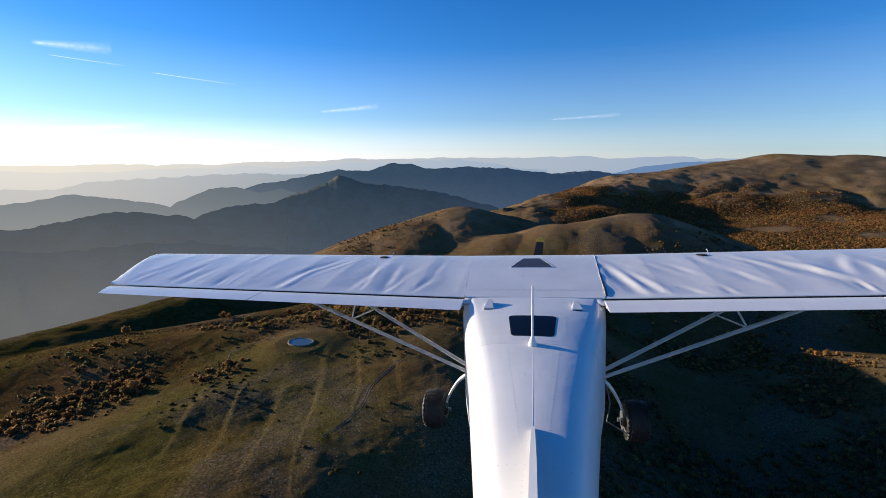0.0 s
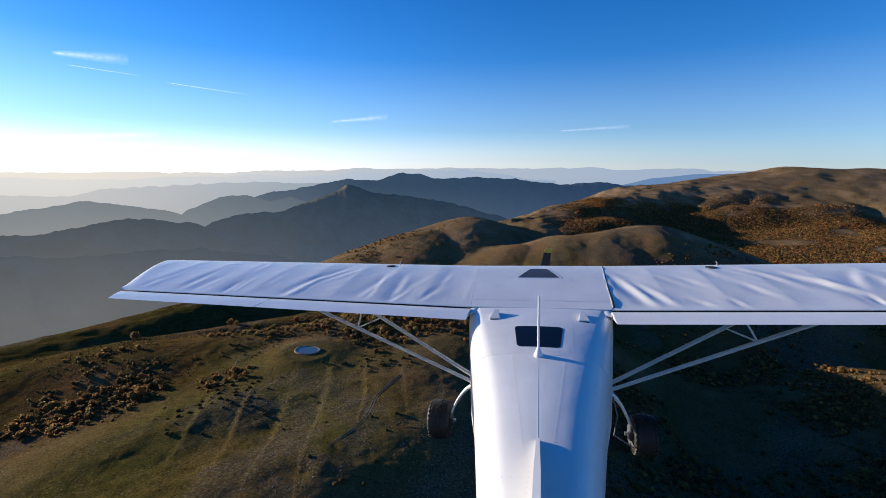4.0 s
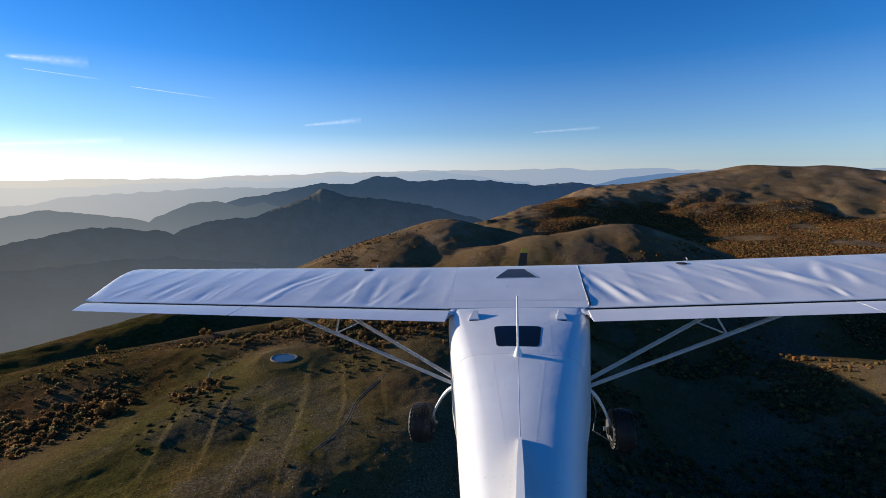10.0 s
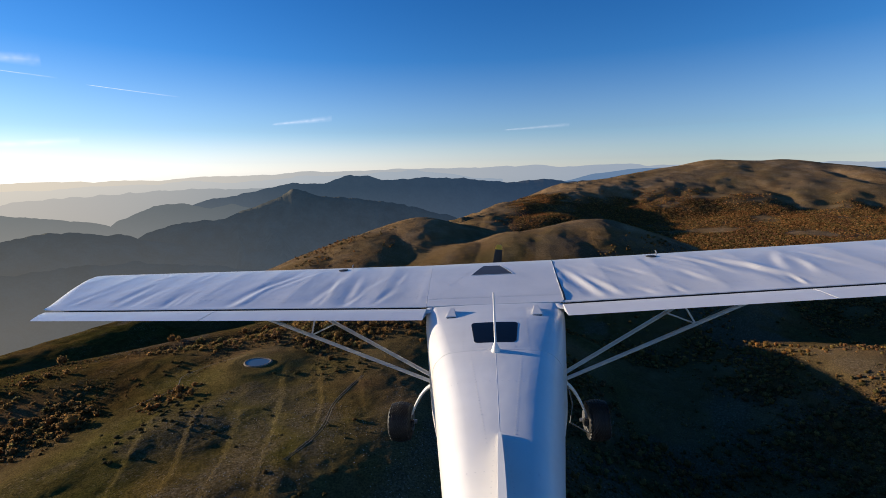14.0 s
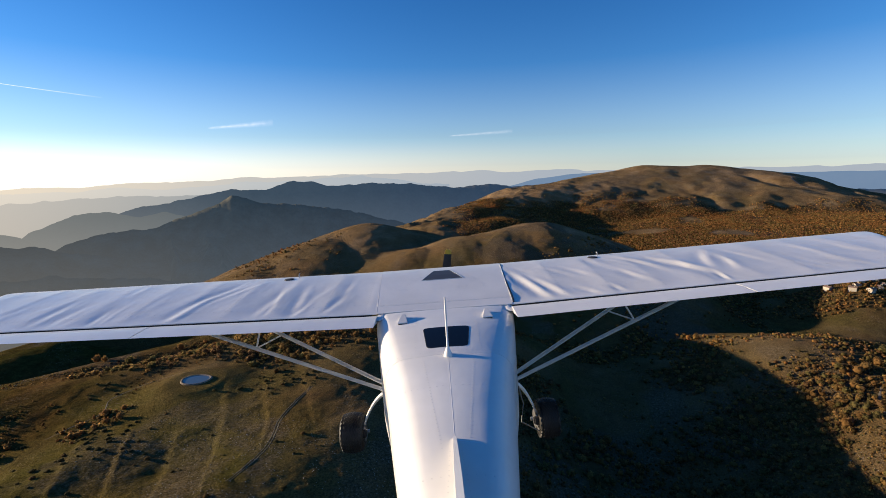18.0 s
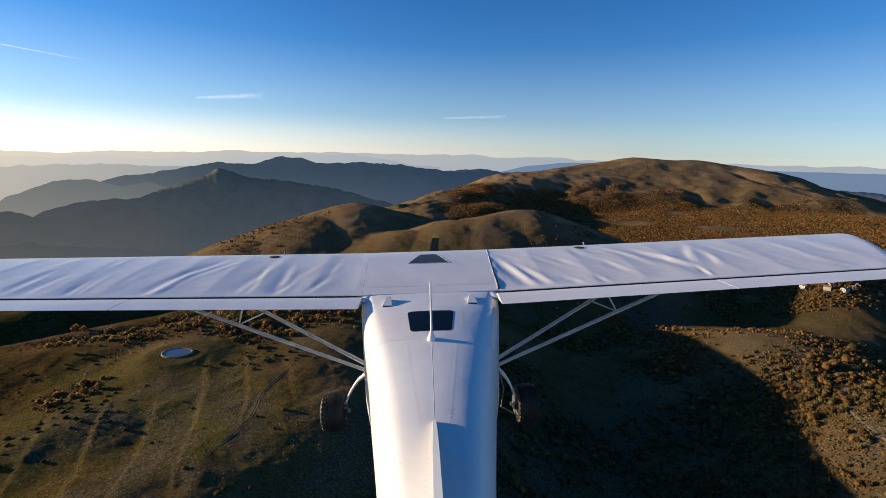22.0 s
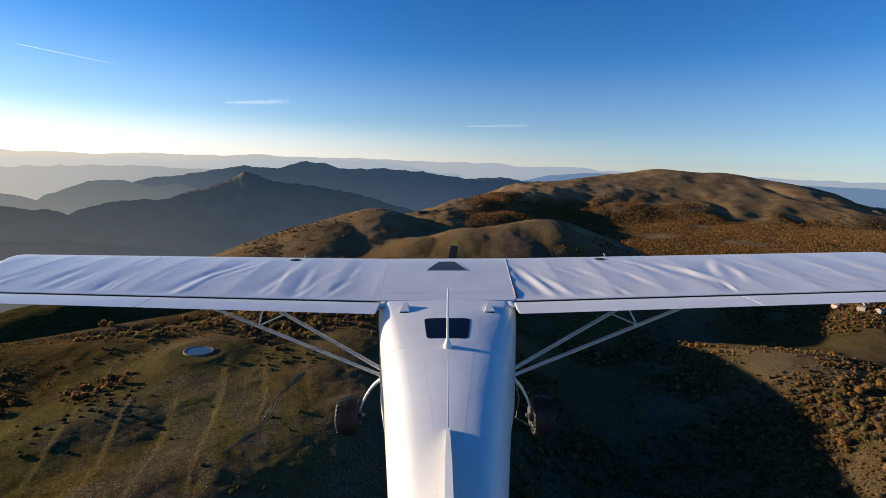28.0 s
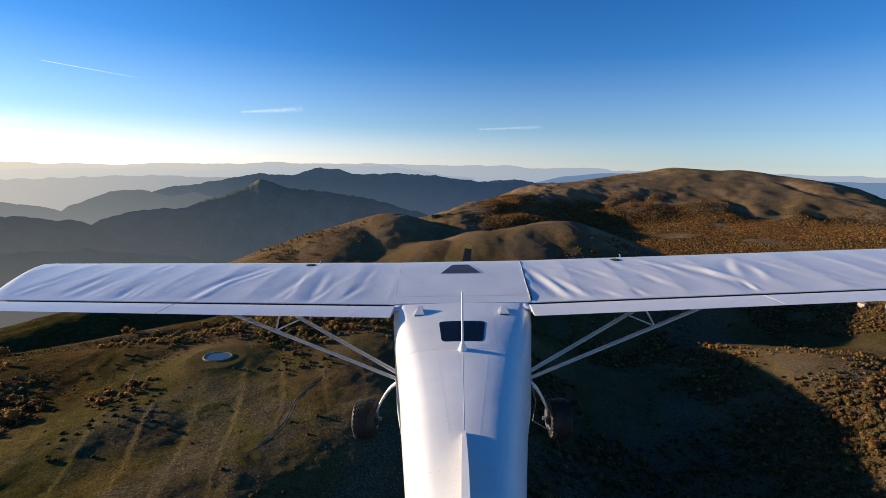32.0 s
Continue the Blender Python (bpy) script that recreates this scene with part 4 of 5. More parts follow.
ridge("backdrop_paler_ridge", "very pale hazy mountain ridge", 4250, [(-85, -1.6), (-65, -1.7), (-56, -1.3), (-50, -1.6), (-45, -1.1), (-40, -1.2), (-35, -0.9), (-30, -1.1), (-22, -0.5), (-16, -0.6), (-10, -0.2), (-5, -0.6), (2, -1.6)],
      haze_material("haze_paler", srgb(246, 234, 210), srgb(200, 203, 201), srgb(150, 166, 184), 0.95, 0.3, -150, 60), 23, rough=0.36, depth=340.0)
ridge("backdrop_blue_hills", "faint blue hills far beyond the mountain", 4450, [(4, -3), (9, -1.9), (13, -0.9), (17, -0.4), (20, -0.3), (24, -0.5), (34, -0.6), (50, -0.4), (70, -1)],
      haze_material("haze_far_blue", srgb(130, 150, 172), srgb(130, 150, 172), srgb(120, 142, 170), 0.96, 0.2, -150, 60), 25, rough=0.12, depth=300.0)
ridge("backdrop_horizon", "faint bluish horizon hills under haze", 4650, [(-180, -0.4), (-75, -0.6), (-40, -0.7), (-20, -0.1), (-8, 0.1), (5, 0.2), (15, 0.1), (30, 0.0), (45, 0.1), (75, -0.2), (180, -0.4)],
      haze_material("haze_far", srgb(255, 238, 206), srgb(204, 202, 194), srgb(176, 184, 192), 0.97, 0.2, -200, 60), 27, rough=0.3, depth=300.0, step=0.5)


# ---- woods, trees and shrubs ----
def raw_mesh(name, verts, size, mat, tint=None):
    """A mesh of loose polygons, each of size corners, from rows of corners."""
    verts = np.asarray(verts, np.float32).reshape(-1, 3)
    n = len(verts)
    me = bpy.data.meshes.new(name)
    me.vertices.add(n)
    me.vertices.foreach_set("co", verts.reshape(-1))
    me.loops.add(n)
    me.loops.foreach_set("vertex_index", np.arange(n, dtype=np.int32))
    me.polygons.add(n // size)
    me.polygons.foreach_set("loop_start", np.arange(0, n, size, dtype=np.int32))
    me.update()
    me.materials.append(mat)
    if tint is not None:
        a = me.color_attributes.new("tint", "FLOAT_COLOR", "POINT")
        a.data.foreach_set("color", np.asarray(tint, np.float32).reshape(-1))
    return me


def leaf_material(name):
    m = material(name, (0.1, 0.06, 0.02), 0.9)
    at = node(m, "ShaderNodeVertexColor")
    at.layer_name = "tint"
    geo = m.node_tree.nodes.new("ShaderNodeNewGeometry")
    shade = ramp(m, geo.outputs["Random Per Island"], (0.0, (0.55, 0.55, 0.55)), (1.0, (1.45, 1.4, 1.3)))
    mult = m.node_tree.nodes.new("ShaderNodeMix")
    mult.data_type, mult.blend_type = "RGBA", "MULTIPLY"
    mult.inputs[0].default_value = 1
    link(m, at.outputs[0], mult.inputs[6])
    link(m, shade, mult.inputs[7])
    link(m, mult.outputs[2], base(m)["Base Color"])
    base(m)["Specular IOR Level"].default_value = 0.1
    thin = m.node_tree.nodes.new("ShaderNodeBsdfTranslucent")
    link(m, mult.outputs[2], thin.inputs[0])
    both = m.node_tree.nodes.new("ShaderNodeMixShader")
    both.inputs[0].default_value = 0.6
    link(m, m.node_tree.nodes["Principled BSDF"].outputs[0], both.inputs[1])
    link(m, thin.outputs[0], both.inputs[2])
    link(m, both.outputs[0], m.node_tree.nodes["Material Output"].inputs[0])
    return m


LEAVES = leaf_material("autumn_leaves")
BARK = material("bark", (0.07, 0.05, 0.035), 0.95)
link(BARK, ramp(BARK, noise_of(BARK, 6.0, 5), (0.3, (0.035, 0.025, 0.018)), (0.7, (0.11, 0.085, 0.06))), base(BARK)["Base Color"])
rng = np.random.default_rng(7)


def clumps(n, cards, width, height, card, gen):
    """Leaf cards for n crowns: n x cards x 4 corners about each crown's foot, in an uneven ellipsoid."""
    d = gen.normal(size=(n, cards, 3))
    d /= np.linalg.norm(d, axis=-1, keepdims=True)
    lobes = 1 + 0.28 * np.sin(d[..., :1] * 3.1 + gen.uniform(0, 6, (n, 1, 1))) * np.cos(d[..., 1:2] * 2.7 + gen.uniform(0, 6, (n, 1, 1)))
    c = d * lobes * gen.uniform(0.55, 1.0, (n, cards, 1)) * np.stack([width / 2, width / 2, height / 2], -1)[:, None, :]
    c[..., 2] += (height * 0.56)[:, None]
    c[..., 2] = np.maximum(c[..., 2], 0.1)
    u = gen.normal(size=(n, cards, 3))
    u /= np.linalg.norm(u, axis=-1, keepdims=True)
    v = np.cross(u, d + 0.4 * gen.normal(size=d.shape))
    v /= np.linalg.norm(v, axis=-1, keepdims=True) + 1e-6
    s = (card[:, None] * gen.uniform(0.6, 1.3, (n, cards)))[..., None]
    return np.stack([c - u * s - v * s * 0.7, c + u * s - v * s, c + u * s * 0.8 + v * s, c - u * s + v * s * 0.8], -2)


def ball_of(level):
    bm = bmesh.new()
    bmesh.ops.create_icosphere(bm, subdivisions=level, radius=1)
    v = np.array([x.co[:] for x in bm.verts])
    f = np.array([[x.index for x in g.verts] for g in bm.faces])
    bm.free()
    return v, f


BALLS = {level: ball_of(level) for level in (1, 2, 3)}


def lumps(n, level, width, height, gen):
    """n uneven round crowns: corners (n, k, 3) about each foot, and the faces of one."""
    v, f = BALLS[level]
    d = np.broadcast_to(v, (n, *v.shape))
    a, b, c = (gen.uniform(0, 6.28, (n, 1)) for _ in range(3))
    r = 0.86 + 0.13 * np.sin(3.3 * d[..., 0] + a) * np.cos(2.9 * d[..., 1] + b) + 0.10 * np.sin(5.7 * d[..., 2] + c + 3.1 * d[..., 0]) + gen.uniform(-0.09, 0.09, d.shape[:2])
    p = d * r[..., None] * np.stack([width / 2, width / 2, height / 2], -1)[:, None, :]
    p[..., 2] = np.maximum(p[..., 2] + (height * 0.5)[:, None], -0.3)
    return p, f


def crowns_mesh(name, balls, faces, cards, tone):
    """One mesh of round crowns with loose leaf cards round them; tone is a colour for each crown."""
    n, k = balls.shape[:2]
    nb = n * k
    verts = np.concatenate([balls.reshape(-1, 3), cards.reshape(-1, 3)]).astype(np.float32)
    tri = (faces[None] + (np.arange(n) * k)[:, None, None]).reshape(-1)
    quad = nb + np.arange(cards.size // 3)
    me = bpy.data.meshes.new(name)
    me.vertices.add(len(verts))
    me.vertices.foreach_set("co", verts.reshape(-1))
    me.loops.add(len(tri) + len(quad))
    me.loops.foreach_set("vertex_index", np.concatenate([tri, quad]).astype(np.int32))
    nt, nq = len(tri) // 3, len(quad) // 4
    me.polygons.add(nt + nq)
    me.polygons.foreach_set("loop_start", np.concatenate([np.arange(nt) * 3, len(tri) + np.arange(nq) * 4]).astype(np.int32))
    me.update()
    me.shade_smooth()
    me.materials.append(LEAVES)
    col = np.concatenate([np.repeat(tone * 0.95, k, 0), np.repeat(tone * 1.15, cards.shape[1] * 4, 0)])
    a = me.color_attributes.new("tint", "FLOAT_COLOR", "POINT")
    a.data.foreach_set("color", np.concatenate([col, np.ones((len(col), 1))], 1).astype(np.float32).reshape(-1))
    return me


PALETTE = np.array([(0.215, 0.125, 0.040), (0.20, 0.130, 0.046), (0.155, 0.128, 0.044), (0.26, 0.165, 0.050), (0.135, 0.112, 0.040), (0.19, 0.115, 0.050)])


def wood(name, label, tries, r0, r1, a0, a1, cards, bias, big=1.0, level=1, spread=0.0, pale=1.0):
    """Many crowns that nobody could count, over the ground where it is wooded."""
    a = np.radians(rng.uniform(a0, a1, tries))
    r = np.sqrt(rng.uniform(r0 ** 2, r1 ** 2, tries))
    x, y = r * np.sin(a), r * np.cos(a)
    w = wooded(x, y) * (np.hypot(x - POND[0], y - POND[1]) > 24)
    if spread:
        w = np.clip(w + spread * smooth_step(-0.05, 0.3, fbm(x, y, 45, 49, 4)) * np.maximum(hump(x, y, 330, 300, 190, 190), 0.35 * hump(x, y, -300, 330, 170, 120)), 0, 1)
    keep = rng.uniform(0, 1, tries) < np.clip(w * 1.25 - 0.1, 0, 1)
    x, y, r = x[keep], y[keep], r[keep]
    n = len(x)
    h = (2.2 + 5.4 * rng.uniform(0, 1, n) ** 1.8) * big
    wide = h * rng.uniform(0.85, 1.6, n)
    at = np.stack([x, y, land(x, y) - 0.4], -1)[:, None, :]
    p, f = lumps(n, level, wide * 0.9, h * 0.92, rng)
    q = clumps(n, cards, wide * 1.08, h * 1.04, h * 0.1, rng)
    pick = np.clip((fbm(x, y, 70, 71, 2) + 0.4 + rng.normal(0, 0.22, n)) * 6 + bias, 0, 5.99).astype(int)
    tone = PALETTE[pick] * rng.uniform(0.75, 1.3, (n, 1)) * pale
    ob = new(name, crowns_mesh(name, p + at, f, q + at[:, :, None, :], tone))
    return tagged(ob, label, "trees", kind="stuff"), n


for args in (("near_wood", "russet and olive autumn wood of low trees", 19000, 205, 480, -74, 74, 44, 0, 0.62, 2),
             ("scrub", "low brown scrub between the trees", 60000, 205, 520, -62, 62, 4, -1, 0.27, 1, 0.9),
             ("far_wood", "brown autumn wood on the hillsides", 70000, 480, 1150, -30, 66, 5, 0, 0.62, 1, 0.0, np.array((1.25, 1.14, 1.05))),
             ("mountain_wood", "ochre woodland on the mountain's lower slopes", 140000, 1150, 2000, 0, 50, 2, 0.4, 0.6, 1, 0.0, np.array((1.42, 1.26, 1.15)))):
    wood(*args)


def single_tree(name, label, group, height, spread, cards, tone, seed, shrub=False):
    """A trunk with limbs and a loose crown, about the foot at the origin."""
    g = np.random.default_rng(seed)
    ob = new(name)
    tagged(ob, label, "shrub" if shrub else "tree", group)
    lean = g.uniform(-0.06, 0.06, 2) * height
    trunk_h = height * (0.3 if shrub else 0.55)
    r = height * 0.028
    part("trunk", tube([(0, 0, -0.6), (lean[0] * 0.3, lean[1] * 0.3, trunk_h * 0.5), (lean[0], lean[1], trunk_h)], [r * 1.3, r, r * 0.6], 7), BARK, ob, smooth=60)
    for k in range(5):
        a = k * 1.257 + g.uniform(-0.4, 0.4)
        z0 = trunk_h * g.uniform(0.4, 0.9)
        reach = spread * g.uniform(0.22, 0.36)
        part("limb", tube([(lean[0] * z0 / trunk_h, lean[1] * z0 / trunk_h, z0), (reach * 0.55 * math.cos(a), reach * 0.55 * math.sin(a), z0 + height * 0.12),
                           (reach * math.cos(a), reach * math.sin(a), z0 + height * 0.24)], [r * 0.5, r * 0.33, r * 0.12], 5), BARK, ob)
    p, f = lumps(1, 3, np.array([spread]), np.array([height]), g)
    q = clumps(1, cards, np.array([spread * 1.08]), np.array([height * 1.04]), np.array([height * 0.05]), g)
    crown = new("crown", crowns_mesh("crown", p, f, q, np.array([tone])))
    crown.parent = ob
    return ob


def scatter(kinds, count, where, gen, lo, hi):
    """Copies of the kinds over the ground; where(x, y) is the chance to stand there."""
    used = [False] * len(kinds)
    left, guard = count, 0
    while left and guard < 60000:
        guard += 1
        a = radians(gen.uniform(-52, 52))
        r = math.sqrt(gen.uniform(150 ** 2, 620 ** 2))
        x, y = r * math.sin(a), r * math.cos(a)
        if gen.random() > where(x, y):
            continue
        k = gen.randrange(len(kinds))
        m = Matrix.Translation((x, y, on_land(x, y) - 0.15)) @ Matrix.Rotation(gen.uniform(0, 6.28), 4, "Z") @ Matrix.Scale(gen.uniform(lo, hi), 4)
        if used[k]:
            copy = copy_thing(kinds[k], Matrix.Identity(4))
            copy.matrix_basis = m
        else:
            kinds[k].matrix_basis = m
            used[k] = True
        left -= 1


shrubs = [single_tree("shrub", "low dark olive shrub on open pasture", "shrubs on the pasture", 1.5, 3.5, 120, PALETTE[(4, 2, 4, 1)[i]] * 0.5, 100 + i, True) for i in range(4)]
trees = [single_tree("tree", label, "lone autumn trees", 6.5, 6.2, 260, PALETTE[p], 200 + i)
         for i, (p, label) in enumerate(((0, "small russet autumn tree with a round crown"), (3, "golden-orange autumn tree on the hillside"), (1, "brown half-bare autumn tree"), (2, "olive-green tree with a round crown")))]
gen = random.Random(12)
scatter(shrubs, 170, lambda x, y: float(smooth_step(0.0, 0.16, fbm(x, y, 46, 67, 3)) * np.maximum(np.maximum(hump(x, y, -195, 235, 26, 95, 28), 0.8 * hump(x, y, -135, 325, 60, 45)), 0.10 * hump(x, y, -120, 260, 150, 120))) * (math.hypot(x - POND[0], y - POND[1]) > 22), gen, 0.25, 1.0)
scatter(trees, 70, lambda x, y: float(np.clip(1.2 * wooded(x, y) - 0.25, 0, 1)) * (math.hypot(x - POND[0], y - POND[1]) > 24), gen, 0.65, 1.25)

# pale stones on the bald ground
n = 6000
a, r = np.radians(rng.uniform(-55, 55, n * 6)), np.sqrt(rng.uniform(140 ** 2, 560 ** 2, n * 6))
x, y = r * np.sin(a), r * np.cos(a)
keep = (rng.uniform(0, 1, n * 6) < smooth_step(0.1, 0.4, fbm(x, y, 120, 61, 5, 0.65))) & (wooded(x, y) < 0.3)
x, y = x[keep][:n], y[keep][:n]
z = land(x, y)
s = rng.uniform(0.15, 0.55, len(x))
top = np.stack([x, y, z + s * 0.7], -1)
ringp = [np.stack([x + s * math.cos(k) * rng.uniform(0.6, 1.2, len(x)), y + s * math.sin(k) * rng.uniform(0.6, 1.2, len(x)), z - 0.2], -1) for k in (0, 1.3, 2.6, 3.8, 5.1)]
tri = np.concatenate([np.stack([ringp[k], ringp[(k + 1) % 5], top], 1) for k in range(5)])
STONE = material("pale_limestone", (0.3, 0.27, 0.22), 0.9)
link(STONE, ramp(STONE, noise_of(STONE, 1.5, 5), (0.3, (0.18, 0.16, 0.13)), (0.7, (0.36, 0.33, 0.28))), base(STONE)["Base Color"])
tagged(new("field_stones", raw_mesh("field_stones", tri, 3, STONE)), "scattered pale limestone stones on bald pasture", "stones", kind="stuff")


# ---- tracks, pond and hamlet ----
DIRT = material("dirt_track", (0.2, 0.16, 0.11), 0.95)
link(DIRT, ramp(DIRT, noise_of(DIRT, 0.5, 6), (0.35, (0.12, 0.092, 0.056)), (0.65, (0.20, 0.16, 0.105))), base(DIRT)["Base Color"])


def track(name, label, points, width, mat=DIRT):
    """A worn path over the ground, smoothed through points (x, y)."""
    pts = []
    P = [points[0]] + points + [points[-1]]
    for i in range(1, len(P) - 2):
        for q in range(24):
            t = q / 24
            pts.append([0.5 * (2 * P[i][k] + (P[i + 1][k] - P[i - 1][k]) * t + (2 * P[i - 1][k] - 5 * P[i][k] + 4 * P[i + 1][k] - P[i + 2][k]) * t * t
                               + (3 * P[i][k] - P[i - 1][k] - 3 * P[i + 1][k] + P[i + 2][k]) * t ** 3) for k in (0, 1)])
    pts = np.array(pts)
    d = np.gradient(pts, axis=0)
    nrm = np.stack([-d[:, 1], d[:, 0]], -1) / (np.linalg.norm(d, axis=1, keepdims=True) + 1e-6)
    wob = width * (0.8 + 0.9 * np.abs(fbm(pts[:, 0], pts[:, 1], 9, 81, 3)))[:, None]
    V, F = [], []
    for off in (-0.5, -0.18, 0.18, 0.5):
        p = pts + nrm * wob * off
        V.append(np.stack([p[:, 0], p[:, 1], land(p[:, 0], p[:, 1]) + (0.14 if abs(off) < 0.3 else 0.04)], -1))
    V = np.stack(V, 1)
    k = np.arange(V.shape[0] * 4).reshape(-1, 4)
    F = np.concatenate([np.stack([k[:-1, j], k[:-1, j + 1], k[1:, j + 1], k[1:, j]], -1) for j in range(3)])
    ob = sheet(name, V.reshape(-1, 3).tolist(), F.tolist(), mat)
    return tagged(ob, label, "track", kind="structure")


for off in (-0.8, 0.8):
    track("track", "faint wheel rut worn into the pasture", [(-104 + off, 196), (-96 + off, 226), (-99 + off, 262), (-91 + off, 300)], 0.42)
track("track_1", "narrow farm track that winds to the pond", [(-250, 262), (-232, 285), (-238, 305), (-222, 326), (-198, 332)], 0.7)
track("track_2", "pale track over the bank", [(250, 150), (300, 220), (330, 300), (420, 360), (520, 380)], 1.6)
track("track_3", "pale track along the mountain's shoulder", [(1330, 1560), (1345, 1650), (1400, 1740), (1420, 1850)], 5.0)

EARTH = material("bare_earth_bank", (0.24, 0.17, 0.11), 0.95)
link(EARTH, ramp(EARTH, noise_of(EARTH, 0.4, 5), (0.35, (0.12, 0.085, 0.05)), (0.65, (0.3, 0.24, 0.17))), base(EARTH)["Base Color"])
WATER = material("pond_water", (0.09, 0.12, 0.13), 0.05)
bump(WATER, noise_of(WATER, 0.7, 3), 0.1, 0.2)
pz = on_land(*POND)
pond = new("pond")
pond.location = (*POND, pz)
pond.scale = (0.68, 0.66, 1.0)
tagged(pond, "oval rainwater pond with a pale earth rim", "pond", kind="structure")
oval = [(math.cos(k) * (1 + 0.05 * math.sin(3 * k)), math.sin(k) * (1 + 0.04 * math.cos(2 * k))) for k in [2 * math.pi * q / 48 for q in range(48)]]
part("bank", loft([[(c * rx, s_ * ry, h) for c, s_ in oval] for rx, ry, h in ((17.5, 14.6, -0.8), (15.6, 12.6, 0.75), (14.9, 12.0, 0.8), (13.2, 10.4, 0.25), (12.8, 10.0, 0.1))], caps=False), EARTH, pond, "pale bare earth rim", smooth=60)
bm = bmesh.new()
bm.faces.new([bm.verts.new((c * 13.7, s_ * 10.9, 0.4)) for c, s_ in oval])
part("water", bm, WATER, pond, "still pale water")
part("concrete_slab", block((7, 4.5, 0.5), (25, -2, on_land(POND[0] + 25, POND[1] - 2) - pz + 0.2), (0, 0, 20), 0.05), STONE, pond)

WALL = material("stone_wall", (0.5, 0.44, 0.35), 0.9)
link(WALL, ramp(WALL, noise_of(WALL, 0.8, 4), (0.3, (0.3, 0.26, 0.2)), (0.7, (0.45, 0.40, 0.32))), base(WALL)["Base Color"])
TILES = material("weathered_tiles", (0.24, 0.1, 0.06), 0.9)
link(TILES, ramp(TILES, noise_of(TILES, 2.0, 4), (0.3, (0.13, 0.085, 0.06)), (0.7, (0.24, 0.155, 0.11))), base(TILES)["Base Color"])
WOODEN = material("dark_shutter", (0.06, 0.045, 0.035), 0.7)


def house(w, d, h, label):
    ob = new("house")
    tagged(ob, label, "house", "houses of the hamlet")
    part("wall", block((w, d, h + 2), (0, 0, h / 2 - 1), (0, 0, 0), 0.03), WALL, ob)
    rise = w * 0.24
    bm = loft([[(-w / 2 - 0.4, y, h - 0.1), (0, y, h + rise), (w / 2 + 0.4, y, h - 0.1), (w / 2 + 0.4, y, h - 0.35), (0, y, h + rise - 0.3), (-w / 2 - 0.4, y, h - 0.35)] for y in (-d / 2 - 0.4, d / 2 + 0.4)])
    roof = part("roof", bm, TILES, ob, "weathered brown tiled roof")
    part("gable", loft([[(-w / 2 + 0.05, y, h - 0.05), (0, y, h + rise - 0.35), (w / 2 - 0.05, y, h - 0.05)] for y in (-d / 2 + 0.02, d / 2 - 0.02)]), WALL, ob)
    part("chimney", block((0.7, 0.7, 1.6), (w * 0.2, d * 0.2, h + rise * 0.8), (0, 0, 0), 0.03), WALL, roof)
    for level in range(int(h // 2.8)):
        for k in (-0.3, 0.0, 0.3):
            for face in (-1, 1):
                if level == 0 and k == 0.0 and face < 0:
                    continue
                win = part("window", block((1.0, 0.12, 1.3), (k * w, face * (d / 2 + 0.02), 1.6 + level * 2.8), (0, 0, 0), 0.01), WOODEN, ob)
                part("sill", block((1.3, 0.2, 0.1), (k * w, face * (d / 2 + 0.06), 0.9 + level * 2.8)), STONE, win)
    part("door", block((1.1, 0.12, 2.1), (0, -d / 2 - 0.02, 1.05), (0, 0, 0), 0.01), WOODEN, ob)
    return ob


gen = random.Random(5)
first = [house(7, 9, 5.6, "two-storey pale stone farmhouse with a weathered tile roof"), house(5.5, 8, 3.0, "low pale stone cottage with a weathered tile roof")]
spots = [(585, 592), (603, 604), (598, 578), (622, 590), (618, 616), (641, 603), (572, 616), (664, 590), (652, 628)]
for i, (hx, hy) in enumerate(spots):
    m = Matrix.Translation((hx, hy, on_land(hx, hy) - 0.2)) @ Matrix.Rotation(gen.uniform(0, 6.28), 4, "Z")
    if i < 2:
        first[i].matrix_basis = m
    else:
        copy_thing(first[i % 2], m)

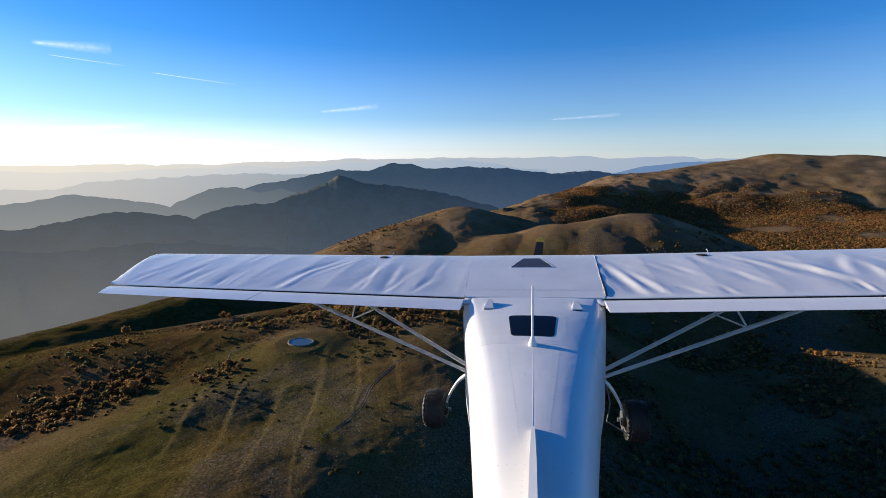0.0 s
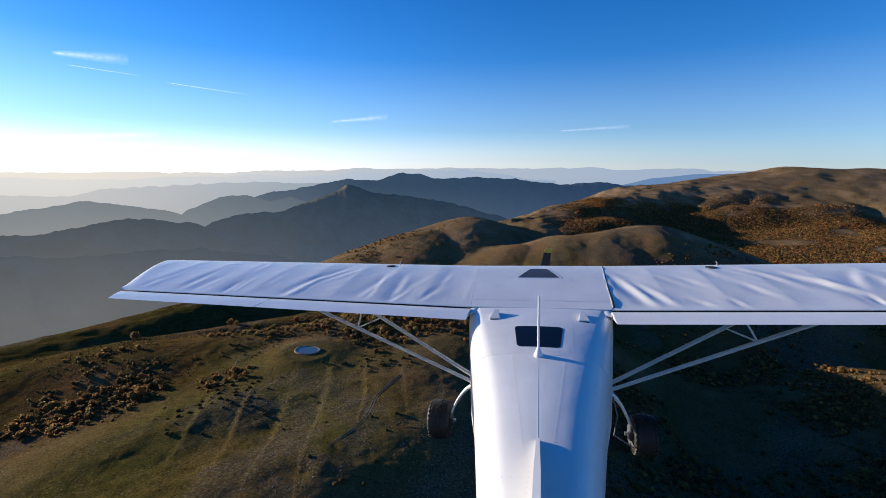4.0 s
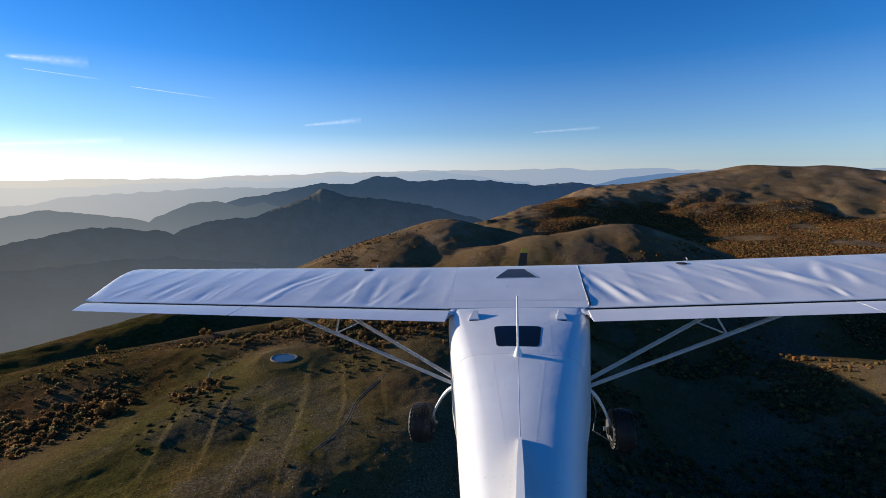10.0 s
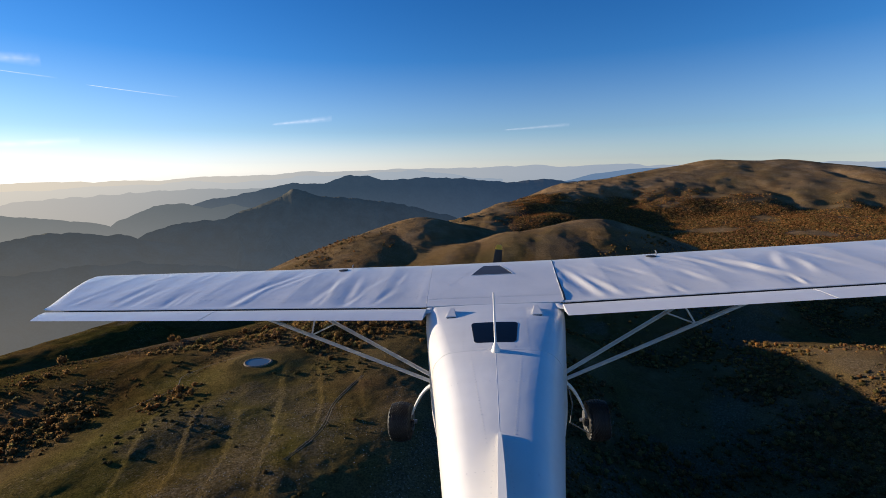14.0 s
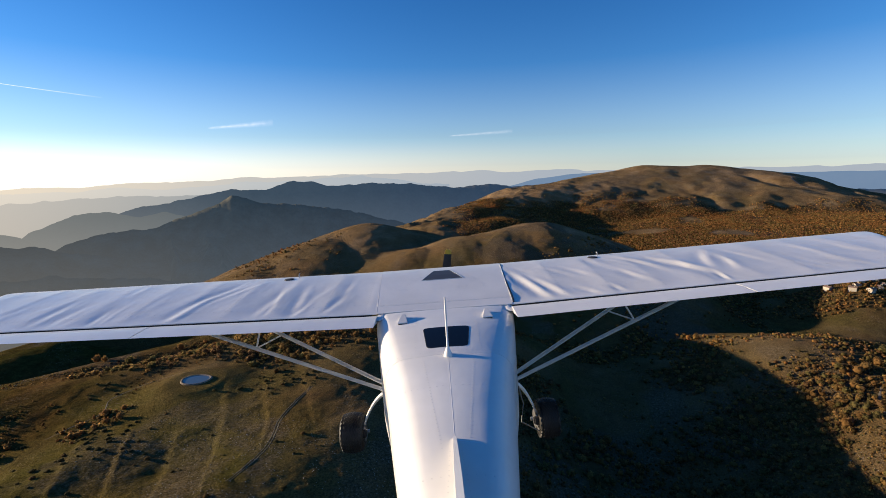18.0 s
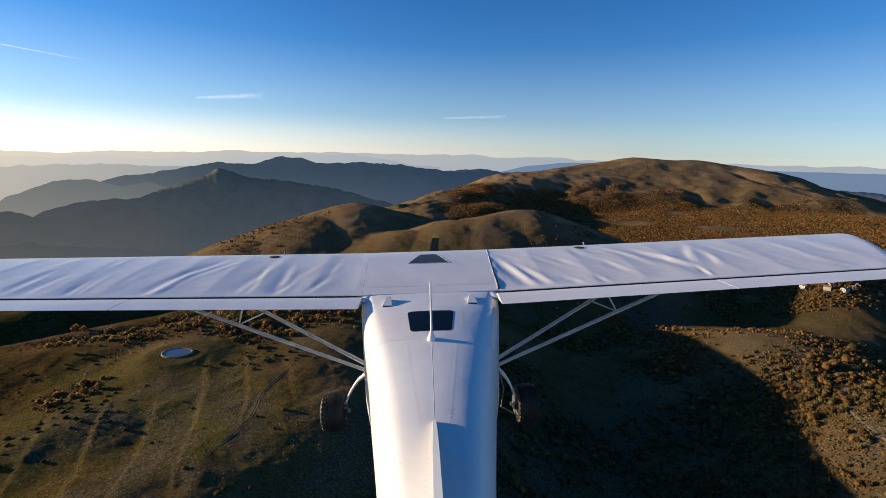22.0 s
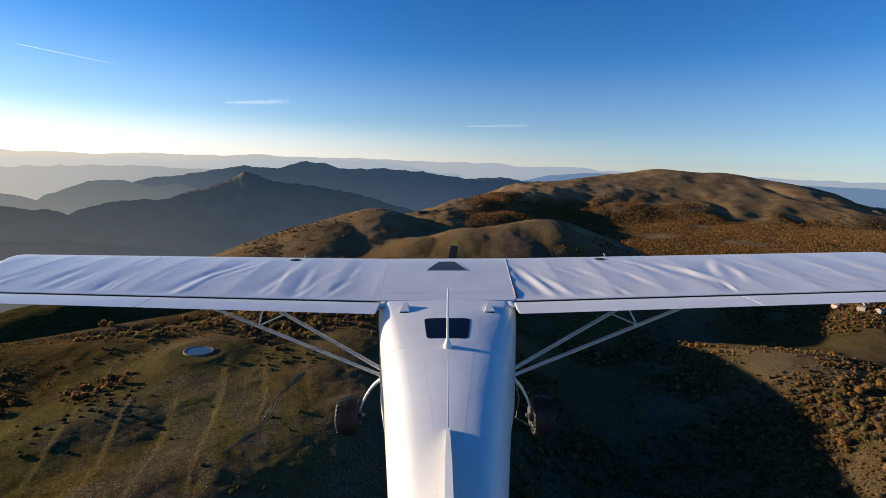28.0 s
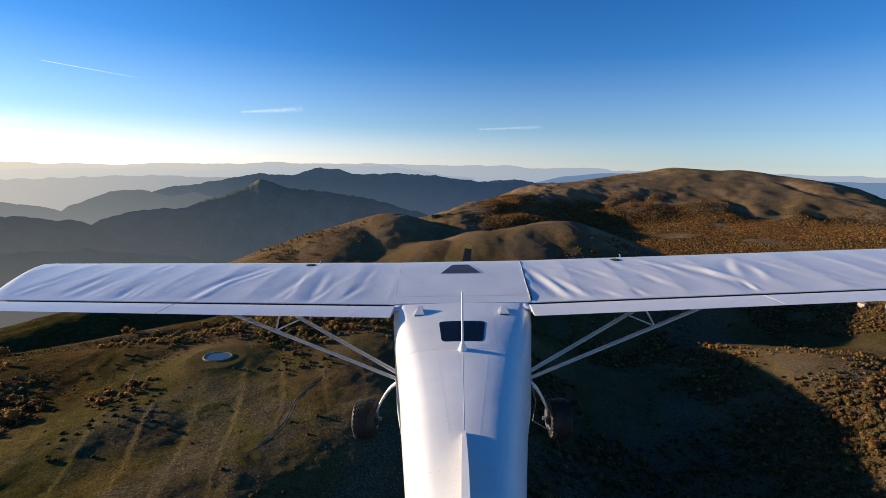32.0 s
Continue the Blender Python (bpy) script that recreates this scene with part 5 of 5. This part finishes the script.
# ---- vapour trails and wisps high in the sky ----
def vapour_material():
    m = bpy.data.materials.new("vapour")
    m.use_nodes = True
    t = m.node_tree
    t.nodes.remove(t.nodes["Principled BSDF"])
    # sunlight on the vapour is put in as a warm emission
    em = node(m, "ShaderNodeEmission", Color=(1.0, 0.78, 0.6, 1), Strength=0.8)
    clear = t.nodes.new("ShaderNodeBsdfTransparent")
    mix = t.nodes.new("ShaderNodeMixShader")
    at = node(m, "ShaderNodeVertexColor")
    at.layer_name = "tint"
    link(m, at.outputs[0], mix.inputs[0])
    link(m, clear.outputs[0], mix.inputs[1])
    link(m, em.outputs[0], mix.inputs[2])
    link(m, mix.outputs[0], t.nodes["Material Output"].inputs[0])
    return m


VAPOUR = vapour_material()


def vapour(name, label, a0, e0, a1, e1, wide, thick, fade):
    """A streak between two bearings and heights in degrees, thin at one end, soft at its edges."""
    steps, lanes = 60, 9
    V, C = [], []
    for i in range(steps + 1):
        f = i / steps
        a, e = radians(a0 + (a1 - a0) * f), radians(e0 + (e1 - e0) * f)
        for j in range(lanes):
            g = j / (lanes - 1) * 2 - 1
            ee = e + radians(wide) * g * (0.35 + 0.65 * f)
            V.append((4800 * math.sin(a) * math.cos(ee), 4800 * math.cos(a) * math.cos(ee), EYE_Z + 4800 * math.sin(ee)))
            n = noise.noise((f * 14 + a0, g * 1.5, e0)) * 0.5 + 0.75
            C.append(max(0.0, thick * (1 - abs(g)) ** 1.3 * min(1, f * 12) * (1 - f) ** fade * n))
    ids = np.arange((steps + 1) * lanes).reshape(-1, lanes)
    F = np.stack([ids[:-1, :-1], ids[:-1, 1:], ids[1:, 1:], ids[1:, :-1]], -1).reshape(-1, 4)
    ob = sheet(name, V, F.tolist(), VAPOUR)
    a = ob.data.color_attributes.new("tint", "FLOAT_COLOR", "POINT")
    a.data.foreach_set("color", np.repeat(np.array(C, np.float32)[:, None], 4, 1).reshape(-1))
    ob.visible_shadow = False
    return tagged(ob, label, "vapour trail", kind="structure")


vapour("sky_trail_1", "thin bright aircraft vapour trail", -43, 8.6, -35, 8.0, 0.10, 0.6, 0.8)
vapour("sky_trail_2", "thin bright aircraft vapour trail", -51, 9.3, -45, 9.0, 0.11, 0.5, 0.8)
vapour("sky_wisp_1", "faint streak of high cirrus cloud", -26, 5.4, -19, 6.2, 0.45, 0.26, 0.3)
vapour("sky_wisp_2", "faint streak of high cirrus cloud", -52, 10.2, -46, 10.4, 0.7, 0.35, 0.4)
vapour("sky_wisp_3", "faint streak of high cirrus cloud", 2, 4.6, 10, 5.0, 0.3, 0.18, 0.3)
vapour("sky_wisp_4", "long faint streak of high cirrus cloud", -55, 2.4, -44, 3.3, 0.5, 0.34, 0.3)
